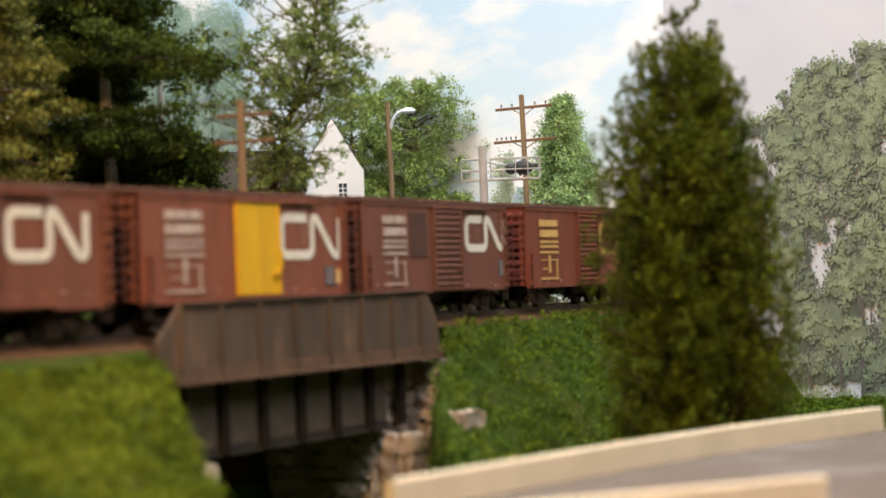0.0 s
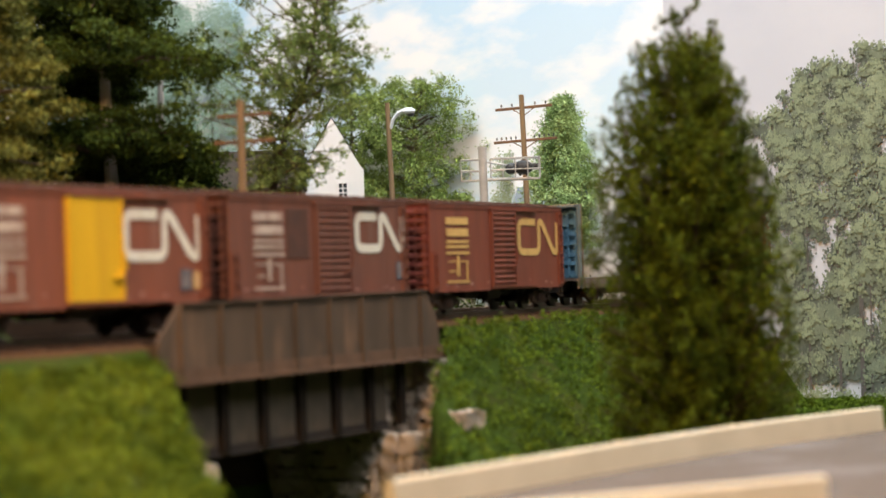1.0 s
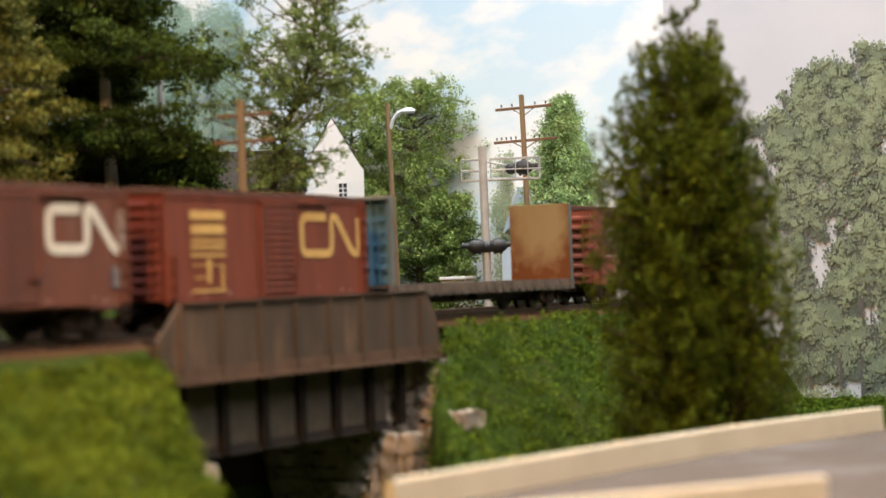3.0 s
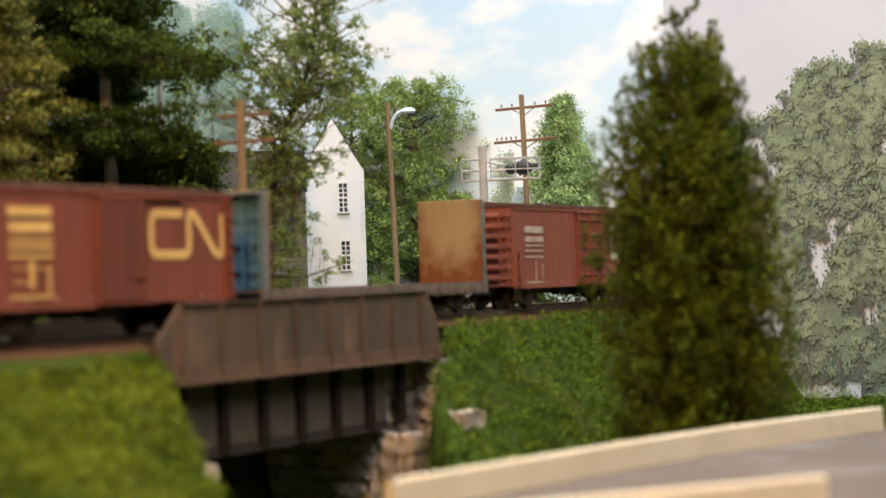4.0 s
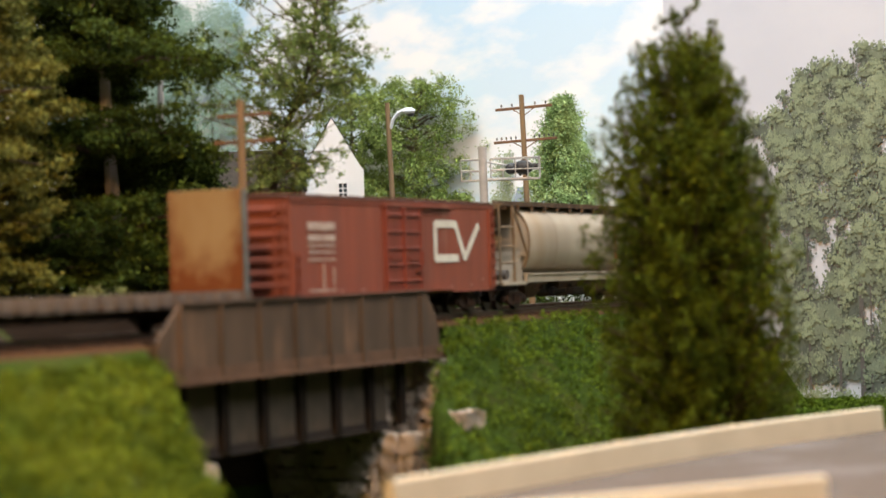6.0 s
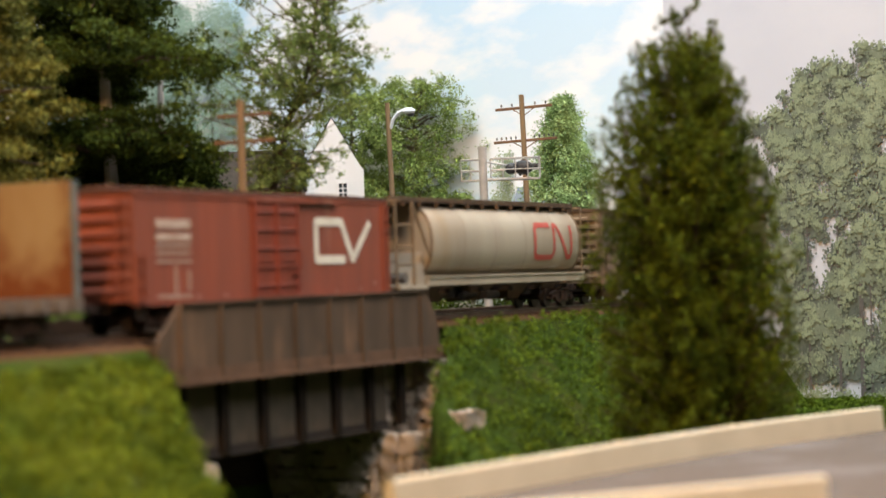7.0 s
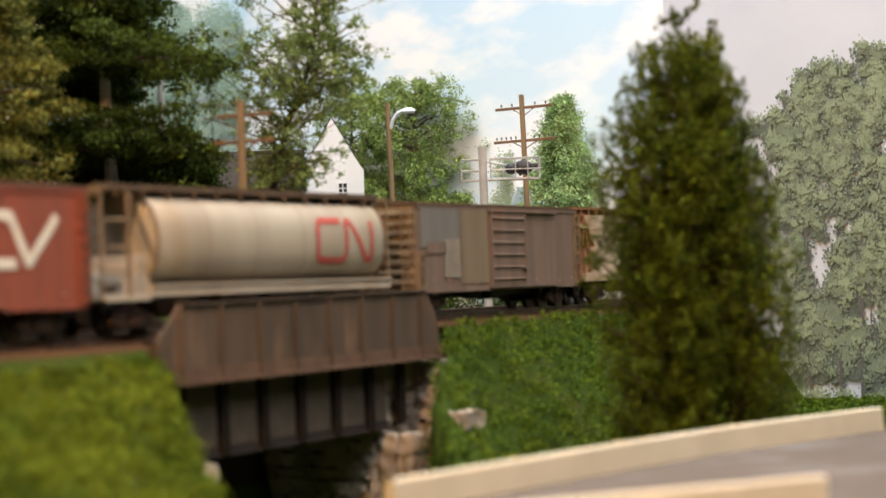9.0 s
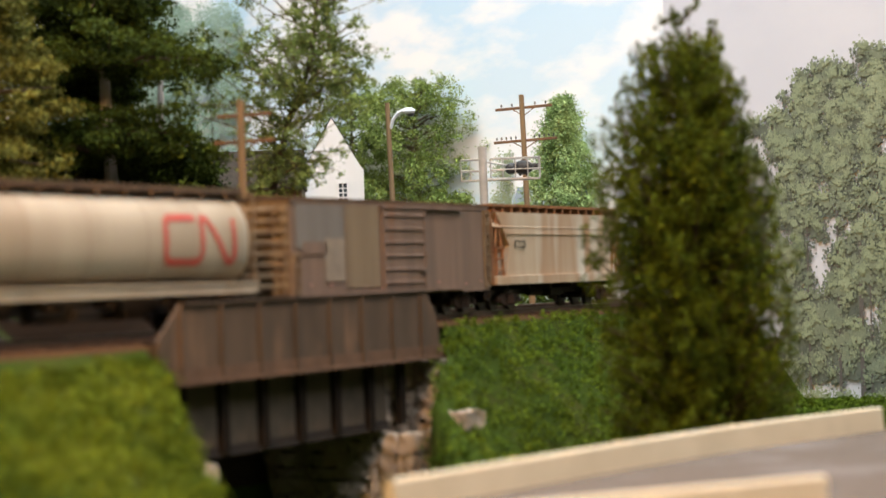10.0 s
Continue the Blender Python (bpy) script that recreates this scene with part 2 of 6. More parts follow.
M_FLOOR = mat("room_carpet", (0.06, 0.05, 0.045), (0.045, 0.04, 0.035), 200, 0.5, 0.95, bump=0.2)


def sky_print(name, low, high, cloud, amount):
    """A printed sky: pale at the horizon, bluer above, with soft white clouds."""
    m = bpy.data.materials.new(name)
    m.use_nodes = True
    N, L = m.node_tree.nodes, m.node_tree.links
    b = N["Principled BSDF"]
    b.inputs["Roughness"].default_value = 0.75
    tc = N.new("ShaderNodeTexCoord")
    sep = N.new("ShaderNodeSeparateXYZ")
    L.new(tc.outputs["Object"], sep.inputs[0])
    mr = N.new("ShaderNodeMapRange")
    mr.inputs["From Min"].default_value, mr.inputs["From Max"].default_value = 0.02, 0.22
    L.new(sep.outputs["Z"], mr.inputs["Value"])
    g = N.new("ShaderNodeMix")
    g.data_type = "RGBA"
    g.inputs["A"].default_value, g.inputs["B"].default_value = (*low, 1), (*high, 1)
    L.new(mr.outputs[0], g.inputs["Factor"])
    mp = N.new("ShaderNodeMapping")
    mp.inputs["Scale"].default_value = (1, 1, 2.4)
    mp.inputs["Location"].default_value = (0.35, 0.1, 0.13)
    L.new(tc.outputs["Object"], mp.inputs["Vector"])
    nz = N.new("ShaderNodeTexNoise")
    nz.inputs["Scale"].default_value, nz.inputs["Detail"].default_value, nz.inputs["Roughness"].default_value = 9, 7, 0.55
    L.new(mp.outputs[0], nz.inputs["Vector"])
    r = N.new("ShaderNodeMapRange")
    r.inputs["From Min"].default_value, r.inputs["From Max"].default_value, r.inputs["To Max"].default_value = 0.46, 0.6, amount
    L.new(nz.outputs["Fac"], r.inputs["Value"])
    c = N.new("ShaderNodeMix")
    c.data_type = "RGBA"
    L.new(r.outputs[0], c.inputs["Factor"])
    L.new(g.outputs["Result"], c.inputs["A"])
    c.inputs["B"].default_value = (*cloud, 1)
    L.new(c.outputs["Result"], b.inputs["Base Color"])
    return m


def rust_lining():
    """Tan sheet with rust creeping from its lower edge and rim."""
    m = mat("rust_edged_lining", (0.30, 0.205, 0.095), (0.25, 0.155, 0.062), 70, 0.5, 0.8, bump=0.1, stretch=(1, 1, 0.4))
    N, L = m.node_tree.nodes, m.node_tree.links
    b = N["Principled BSDF"]
    src = b.inputs["Base Color"].links[0].from_socket
    tc = N.new("ShaderNodeTexCoord")
    sep = N.new("ShaderNodeSeparateXYZ")
    L.new(tc.outputs["Object"], sep.inputs[0])
    zr = N.new("ShaderNodeMapRange")
    zr.inputs["From Min"].default_value, zr.inputs["From Max"].default_value = 0.038, 0.014
    L.new(sep.outputs["Z"], zr.inputs["Value"])
    ab = N.new("ShaderNodeMath")
    ab.operation = "ABSOLUTE"
    L.new(sep.outputs["Y"], ab.inputs[0])
    yr = N.new("ShaderNodeMapRange")
    yr.inputs["From Min"].default_value, yr.inputs["From Max"].default_value, yr.inputs["To Max"].default_value = 0.008, 0.0165, 0.6
    L.new(ab.outputs[0], yr.inputs["Value"])
    nz = N.new("ShaderNodeTexNoise")
    nz.inputs["Scale"].default_value, nz.inputs["Detail"].default_value = 160, 6
    L.new(tc.outputs["Object"], nz.inputs["Vector"])
    s1, s2 = N.new("ShaderNodeMath"), N.new("ShaderNodeMath")
    L.new(zr.outputs[0], s1.inputs[0])
    L.new(yr.outputs[0], s1.inputs[1])
    s2.operation = "MULTIPLY_ADD"
    L.new(s1.outputs[0], s2.inputs[0])
    L.new(nz.outputs["Fac"], s2.inputs[1])
    s2.inputs[2].default_value = 0.0
    r = N.new("ShaderNodeMapRange")
    r.inputs["From Min"].default_value, r.inputs["From Max"].default_value = 0.08, 0.50
    L.new(s2.outputs[0], r.inputs["Value"])
    mx = N.new("ShaderNodeMix")
    mx.data_type = "RGBA"
    L.new(r.outputs[0], mx.inputs["Factor"])
    L.new(src, mx.inputs["A"])
    mx.inputs["B"].default_value = (0.150, 0.045, 0.010, 1)
    L.new(mx.outputs["Result"], b.inputs["Base Color"])
    return m



M_LINING = rust_lining()
M_SKY = sky_print("printed_sky", (0.86, 0.94, 0.98), (0.60, 0.79, 0.96), (0.96, 0.95, 0.97), 1.0)
M_SKYGREY = sky_print("printed_grey_sky", (0.77, 0.77, 0.83), (0.72, 0.72, 0.80), (0.80, 0.79, 0.84), 0.5)


# ---- mesh helpers ----
def box(bm, x0, x1, y0, y1, z0, z1, bevel=0.0):
    r = bmesh.ops.create_cube(bm, size=1.0, matrix=Matrix.Translation(((x0 + x1) / 2, (y0 + y1) / 2, (z0 + z1) / 2))
                              @ Matrix.Diagonal((abs(x1 - x0), abs(y1 - y0), abs(z1 - z0), 1)))
    if bevel:
        es = list({e for v in r["verts"] for e in v.link_edges})
        bmesh.ops.bevel(bm, geom=es, offset=bevel, segments=2, affect="EDGES", profile=0.5)


def rod(bm, a, b, r, seg=8, r2=None):
    a, b = Vector(a), Vector(b)
    d = b - a
    m = Matrix.Translation((a + b) / 2) @ d.to_track_quat("Z", "Y").to_matrix().to_4x4()
    bmesh.ops.create_cone(bm, cap_ends=True, segments=seg, radius1=r, radius2=r if r2 is None else r2, depth=d.length, matrix=m)


def prism(bm, outline, y0, y1):
    """An outline in x and z, carried from y0 to y1."""
    a = [bm.verts.new((x, y0, z)) for x, z in outline]
    b = [bm.verts.new((x, y1, z)) for x, z in outline]
    bm.faces.new(a)
    bm.faces.new(b[::-1])
    for i in range(len(a)):
        j = (i + 1) % len(a)
        bm.faces.new((a[j], a[i], b[i], b[j]))
    bmesh.ops.recalc_face_normals(bm, faces=bm.faces[:])


def part(name, bm, material, parent, label=""):
    me = bpy.data.meshes.new(name)
    bm.to_mesh(me)
    bm.free()
    me.materials.append(material)
    ob = new(name, me)
    if parent:
        ob.parent = parent
    if label:
        ob["label"] = label
    return ob


def B():
    return bmesh.new()


def thing(name, m, label, category, group="", kind=""):
    ob = new(name)
    ob.empty_display_size = 0.01
    ob.matrix_basis = m
    return tagged(ob, label, category, group, kind)


def solid(name, bm, material, m, label, category, group="", kind=""):
    ob = part(name, bm, material, None)
    ob.matrix_basis = m
    return tagged(ob, label, category, group, kind)


def smooth(ob, angle=0.6):
    ob.data.shade_smooth()
    ob.data.set_sharp_from_angle(angle=angle)
    return ob


def raw(name, verts, faces, material, parent=None):
    me = bpy.data.meshes.new(name)
    n, k = len(faces), len(faces[0])
    me.vertices.add(len(verts))
    me.vertices.foreach_set("co", np.asarray(verts, np.float32).ravel())
    me.loops.add(n * k)
    me.loops.foreach_set("vertex_index", np.asarray(faces, np.int32).ravel())
    me.polygons.add(n)
    me.polygons.foreach_set("loop_start", np.arange(0, n * k, k, dtype=np.int32))
    me.update(calc_edges=True)
    me.validate()
    me.materials.append(material)
    ob = new(name, me)
    if parent:
        ob.parent = parent
    return ob


RNG = np.random.default_rng(7)


def leaves(name, clumps, size, density, material, parent, squash=(1, 1, 1), shell=0.55, facing=None):
    """Small folded leaves strewn through round clumps (x, y, z, radius)."""
    pts = []
    for x, y, z, r in clumps:
        n = max(12, int(density * (r / 0.01) ** 2))
        v = RNG.normal(size=(n, 3))
        v /= np.linalg.norm(v, axis=1)[:, None]
        rad = r * (shell + (1 - shell) * RNG.random(n)) * (1 + 0.25 * RNG.normal(size=n))
        pts.append(np.array([x, y, z]) + v * rad[:, None] * np.array(squash))
    p = np.concatenate(pts)
    n = len(p)
    a = RNG.normal(size=(n, 3))
    a /= np.linalg.norm(a, axis=1)[:, None]
    b = RNG.normal(size=(n, 3))
    b -= a * (a * b).sum(1)[:, None]
    b /= np.linalg.norm(b, axis=1)[:, None]
    if facing is not None:                      # leaves printed flat, all turned one way
        q = np.asarray(facing, float)
        q = q / np.linalg.norm(q)
        a -= (a @ q)[:, None] * q
        a /= np.linalg.norm(a, axis=1)[:, None]
        b = np.cross(a, q)
        b /= np.linalg.norm(b, axis=1)[:, None]
    c = np.cross(a, b) * (0.0 if facing is not None else 1.0)
    wide = 0.9 if facing is not None else 0.55
    sz = size * (0.6 + 0.8 * RNG.random(n))[:, None]
    v = np.empty((n, 4, 3))
    v[:, 0], v[:, 1], v[:, 2], v[:, 3] = p - a * sz, p - b * sz * wide + c * sz * 0.2, p + a * sz, p + b * sz * wide + c * sz * 0.2
    f = np.arange(n * 4).reshape(n, 4)
    return raw(name, v.reshape(-1, 3), f, material, parent)


def bough(bm, pts, r0, r1, seg=6):
    n = len(pts) - 1
    for i in range(n):
        ra, rb = r0 + (r1 - r0) * i / n, r0 + (r1 - r0) * (i + 1) / n
        rod(bm, pts[i], pts[i + 1], ra, seg, rb)


def rounded(pts, r):
    """A polyline with its inner corners rounded."""
    out = [Vector(pts[0])]
    for i in range(1, len(pts) - 1):
        a, b, c = Vector(pts[i - 1]), Vector(pts[i]), Vector(pts[i + 1])
        d1, d2 = (a - b).normalized(), (c - b).normalized()
        k = min(r, (a - b).length * 0.48, (c - b).length * 0.48)
        p, q = b + d1 * k, b + d2 * k
        for j in range(6):
            u = j / 5
            out.append(p * (1 - u) ** 2 + b * 2 * u * (1 - u) + q * u * u)
    out.append(Vector(pts[-1]))
    return out


def band(bm, pts, width, y):
    """A painted band along points in x and z, on the plane y."""
    n = len(pts)
    left, right = [], []
    for i, p in enumerate(pts):
        d1 = (p - pts[i - 1]).normalized() if i else (pts[1] - p).normalized()
        d2 = (pts[i + 1] - p).normalized() if i < n - 1 else d1
        t = (d1 + d2).normalized()
        nn = Vector((-t.y, t.x))
        k = width / 2 / max(0.5, nn.dot(Vector((-d1.y, d1.x))))
        left.append(bm.verts.new((p.x + nn.x * k, y, p.y + nn.y * k)))
        right.append(bm.verts.new((p.x - nn.x * k, y, p.y - nn.y * k)))
    for i in range(n - 1):
        bm.faces.new((left[i], left[i + 1], right[i + 1], right[i]))
    bmesh.ops.recalc_face_normals(bm, faces=bm.faces[:])
    for fc in bm.faces:
        if fc.normal.y < 0:
            fc.normal_flip()


# ---- the setting: room, layout ground, track bed ----
def slab(name, x0, x1, y0, y1, z0, z1, m, label, cat):
    bm = B()
    box(bm, x0, x1, y0, y1, z0, z1)
    return solid(name, bm, m, Matrix(), label, cat, kind="structure")


slab("floor", -2.6, 2.6, -2.4, 3.0, -1.25, -1.2, M_FLOOR, "dark carpet floor of the layout room", "floor")
slab("ceiling", -2.6, 2.6, -2.4, 3.0, 1.3, 1.35, M_CEIL, "white painted ceiling of the layout room", "ceiling")
slab("wall_west", -2.6, -2.5, -2.3, 2.9, -1.2, 1.3, M_WALL, "beige painted room wall", "wall")
slab("wall_east", 2.5, 2.6, -2.3, 2.9, -1.2, 1.3, M_WALL, "beige painted room wall", "wall")
slab("wall_south", -2.6, 2.6, -2.4, -2.3, -1.2, 1.3, M_WALL, "beige painted room wall", "wall")
slab("wall_north", -2.6, 2.6, 2.9, 3.0, -1.2, 1.3, M_WALL, "beige painted room wall", "wall")
for at, watts, col in LAMPS:
    fx = thing("ceiling_light", pose(at[0], at[1], 1.3), "long white fluorescent ceiling light fitting", "ceiling light", "room lights")
    bm = B()
    box(bm, -0.58, 0.58, -0.15, 0.15, -0.06, 0.0, 0.01)
    part("housing", bm, M_CEIL, fx)

ROAD_Z = -0.0490
FAR_PAR = [(-0.0174, 0.564), (0.0565, 0.6635), (0.102, 0.720), (0.1683, 0.788)]
NEAR_PAR = [(-0.12, 0.41), (0.0288, 0.502), (0.0992, 0.537)]


def side_of(pl, x, y):
    """Signed distance to a polyline, positive on its far (upper left) side."""
    best = None
    for (ax, ay), (bx, by) in zip(pl, pl[1:]):
        dx, dy = bx - ax, by - ay
        ln = math.hypot(dx, dy)
        u = ((x - ax) * dx + (y - ay) * dy) / ln / ln
        uc = min(1.0, max(0.0, u)) if not (pl[0] == (ax, ay) and u < 0) else u
        if pl[-1] == (bx, by) and u > 1:
            uc = u
        px, py = ax + dx * uc, ay + dy * uc
        dist = math.hypot(x - px, y - py)
        sg = dx * (y - ay) - dy * (x - ax)
        if best is None or dist < abs(best):
            best = math.copysign(dist, sg)
    return best


def lerp(a, b, u):
    u = min(1.0, max(0.0, u))
    u = u * u * (3 - 2 * u)
    return a + (b - a) * u


def ground_z(x, y):
    s, off = to_track(x, y)
    bed = -0.0052
    if off > 0.024:
        drop = max(-0.062, -0.0070 - (off - 0.024) * 1.1)
    elif off < -0.03:
        drop = bed - 0.003
    else:
        drop = bed
    if s > 0.08 and off > 0.024:      # the gentler bank before the bridge
        drop = max(-0.09, -0.0095 - (off - 0.026) * 0.55)
    n = noise.noise(Vector((x * 22, y * 22, 0))) * 0.004 + noise.noise(Vector((x * 70, y * 70, 3))) * 0.0016
    if off > 0.03 or off < -0.04:
        drop += n * min(1, abs(off) / 0.08)
    if off < -0.026 and s > 0.02:     # a rise added behind the track, standing in for the shade under the cars
        drop = lerp(bed, 0.008, (-0.026 - off) / 0.025 * min(1.0, (s - 0.02) / 0.05))
    # the gap under the bridge
    k = max(0.0, off - 0.026)
    wob = noise.noise(Vector((x * 45, y * 45, 7))) * 0.006
    g = min(1.0, max(0.0, (0.169 + k + wob - s) / 0.016)) * min(1.0, max(0.0, (s + (0.047 if off > 0.030 else 0.053) - min(k, 0.02) * 2.4 - max(0.0, k - 0.02) * 1.35 + wob) / 0.012))
    lane = 1.0 if off > -0.03 else max(0.0, 1 - (-0.03 - off) / 0.02)
    g *= lane
    z = drop * (1 - g) + min(drop, -0.098) * g
    # under the road
    d = side_of(FAR_PAR, x, y)
    if d < 0.012:
        z = min(z, lerp(ROAD_Z - 0.004, z, (d - 0.004) / 0.02)) if d > 0.004 else ROAD_Z - 0.004
    return z


def build_ground():
    xs = np.concatenate([np.linspace(-1.2, -0.32, 40), np.linspace(-0.315, 0.34, 190), np.linspace(0.35, 1.2, 40)])
    ys = np.concatenate([np.linspace(0.34, 1.12, 240), np.linspace(1.13, 2.6, 70)])
    verts = [(x, y, ground_z(x, y)) for y in ys for x in xs]
    nx = len(xs)
    faces = [(j * nx + i, j * nx + i + 1, (j + 1) * nx + i + 1, (j + 1) * nx + i) for j in range(len(ys) - 1) for i in range(nx - 1)]
    ob = raw("ground", verts, faces, M_GROUND)
    ob.data.shade_smooth()
    tagged(ob, "green turf-covered scenery ground with banks", "ground", kind="structure")


build_ground()
slab("layout_base", -1.2, 1.2, 0.34, 2.6, -0.30, -0.13, M_BRICKISH, "brown layout baseboard edge under the scenery", "baseboard")


def grass_patch(name, count, inside, label, h=0.0045, m=M_GRASS):
    """Short tufts standing on the ground."""
    v, f = [], []
    tries = 0
    while len(f) < count and tries < count * 12:
        tries += 1
        x, y = RNG.uniform(-0.34, 0.32), RNG.uniform(0.42, 1.2)
        s, off = to_track(x, y)
        if not inside(s, off, x, y):
            continue
        z = ground_z(x, y)
        if z < -0.085:
            continue
        hh = h * RNG.uniform(0.5, 1.3)
        a = RNG.uniform(0, 6.283)
        w = 0.0007
        lx, ly = RNG.normal() * hh * 0.45, RNG.normal() * hh * 0.45
        k = len(v)
        v += [(x - w * math.cos(a), y - w * math.sin(a), z - 0.0008), (x + w * math.cos(a), y + w * math.sin(a), z - 0.0008),
              (x + lx + w * 0.5 * math.cos(a), y + ly + w * 0.5 * math.sin(a), z + hh), (x + lx - w * 0.5 * math.cos(a), y + ly - w * 0.5 * math.sin(a), z + hh)]
        f.append((k, k + 1, k + 2, k + 3))
    ob = raw(name, v, f, m)
    tagged(ob, label, "grass", kind="stuff")


def turf(count, inside, label, r=(0.0022, 0.0050), m=M_GRASS, size=0.00085, density=170):
    """Foam turf: low clumps of tiny flock over the ground."""
    cl = []
    tries = 0
    while len(cl) < count and tries < count * 40:
        tries += 1
        x, y = RNG.uniform(-0.34, 0.32), RNG.uniform(0.42, 1.25)
        s, off = to_track(x, y)
        if not inside(s, off, x, y):
            continue
        z = ground_z(x, y)
        if z > -0.094:
            k = RNG.uniform(*r)
            cl.append((x, y, z + k * 0.1, k))
    ob = leaves("grass", cl, size, density, m, None, squash=(1, 1, 0.75))
    tagged(ob, label, "grass", kind="stuff")


turf(4800, lambda s, off, x, y: s > 0.14 and 0.026 < off < 0.24 and side_of(FAR_PAR, x, y) > 0.004, "yellow-green turf on the bank before the bridge")
turf(6200, lambda s, off, x, y: s < 0.075 and 0.0195 < off < 0.20 and side_of(FAR_PAR, x, y) > 0.004 and not (-0.034 < s and off < 0.032) and (off > 0.0235 or s < -0.05), "green turf on the bank beyond the bridge", m=M_GRASSR)
grass_patch("grass", 7000, lambda s, off, x, y: s < 0.2 and -0.2 < off < -0.075, "green static grass behind the tracks")


def track(name, off, s0, s1, label, ties=True):
    t = thing(name, Matrix.Translation(W(0, off)) @ pose(0, 0, 0, 0, 0, HEAD), label, "railway track", "tracks")
    bm = B()
    prism2 = [(-0.022, -0.0052), (-0.0155, -0.0031), (0.0155, -0.0031), (0.022, -0.0052)]
    for a, b in ((s0, -0.05), (0.165, s1)):
        va = [bm.verts.new((a, y, z)) for y, z in prism2]
        vb = [bm.verts.new((b, y, z)) for y, z in prism2]
        for i in range(3):
            bm.faces.new((va[i], vb[i], vb[i + 1], va[i + 1]))
    bmesh.ops.recalc_face_normals(bm, faces=bm.faces[:])
    part("ballast_bed", bm, M_BALLAST, t)
    for y in (-0.00825, 0.00825):
        bm = B()
        box(bm, s0, s1, y - 0.0009, y + 0.0009, -0.0021, -0.0017)
        box(bm, s0, s1, y - 0.0002, y + 0.0002, -0.0017, -0.0004)
        box(bm, s0, s1, y - 0.00045, y + 0.00045, -0.0005, -0.0001)
        rl = part("rail", bm, M_RAIL, t)
        bm = B()
        box(bm, s0, s1, y - 0.0004, y + 0.0004, -0.0001, 0.0)
        part("rail_head", bm, M_RAILTOP, rl, "polished rail head")
    bm = B()
    box(bm, -0.0013, 0.0013, -0.0147, 0.0147, -0.0040, -0.0021)
    first = part("sleeper", bm, M_TIE, t)
    n = 0
    s = s0 + 0.003
    while s < s1 and n < 280:
        o = new("sleeper", first.data)
        o.parent = t
        o.matrix_basis = pose(s, RNG.normal() * 0.0004, 0, 0, 0, RNG.normal() * 1.0)
        s += 0.0067
        n += 1
    first.matrix_basis = pose(s, 0, 0)
    return t


def shade_strip():
    """A near-black strip added on the far side of the main line, before the bridge; its colour stands in for the shade
    under the cars.
    """
    bm = B()
    prev = None
    for i in range(64):
        a = -0.06 + 0.68 * i / 63
        cur = []
        for off in ((-0.0205, -0.027, -0.036, -0.048, -0.066, -0.100) if a > 0.176 else (-0.0360, -0.041, -0.045, -0.049, -0.056, -0.105)):
            q = W(a, off)
            cur.append(bm.verts.new((q.x, q.y, ground_z(q.x, q.y) + 0.0020 + 0.0006 * noise.noise(Vector((q.x * 300, q.y * 300, 1))))))
        if prev:
            for j in range(5):
                bm.faces.new((prev[j], cur[j], cur[j + 1], prev[j + 1]))
        prev = cur
    bmesh.ops.recalc_face_normals(bm, faces=bm.faces[:])
    solid("under_car_shade_strip", bm, M_SHADESTRIP, Matrix(), "dark strip beside the railway track, coloured as the shade under the cars", "ground", kind="structure")


shade_strip()
track("main_track", 0.0, -1.2, 0.62, "rusty main railway track on brown ballast")
track("back_track", -0.052, -0.7, -0.06, "second railway track behind the main line")


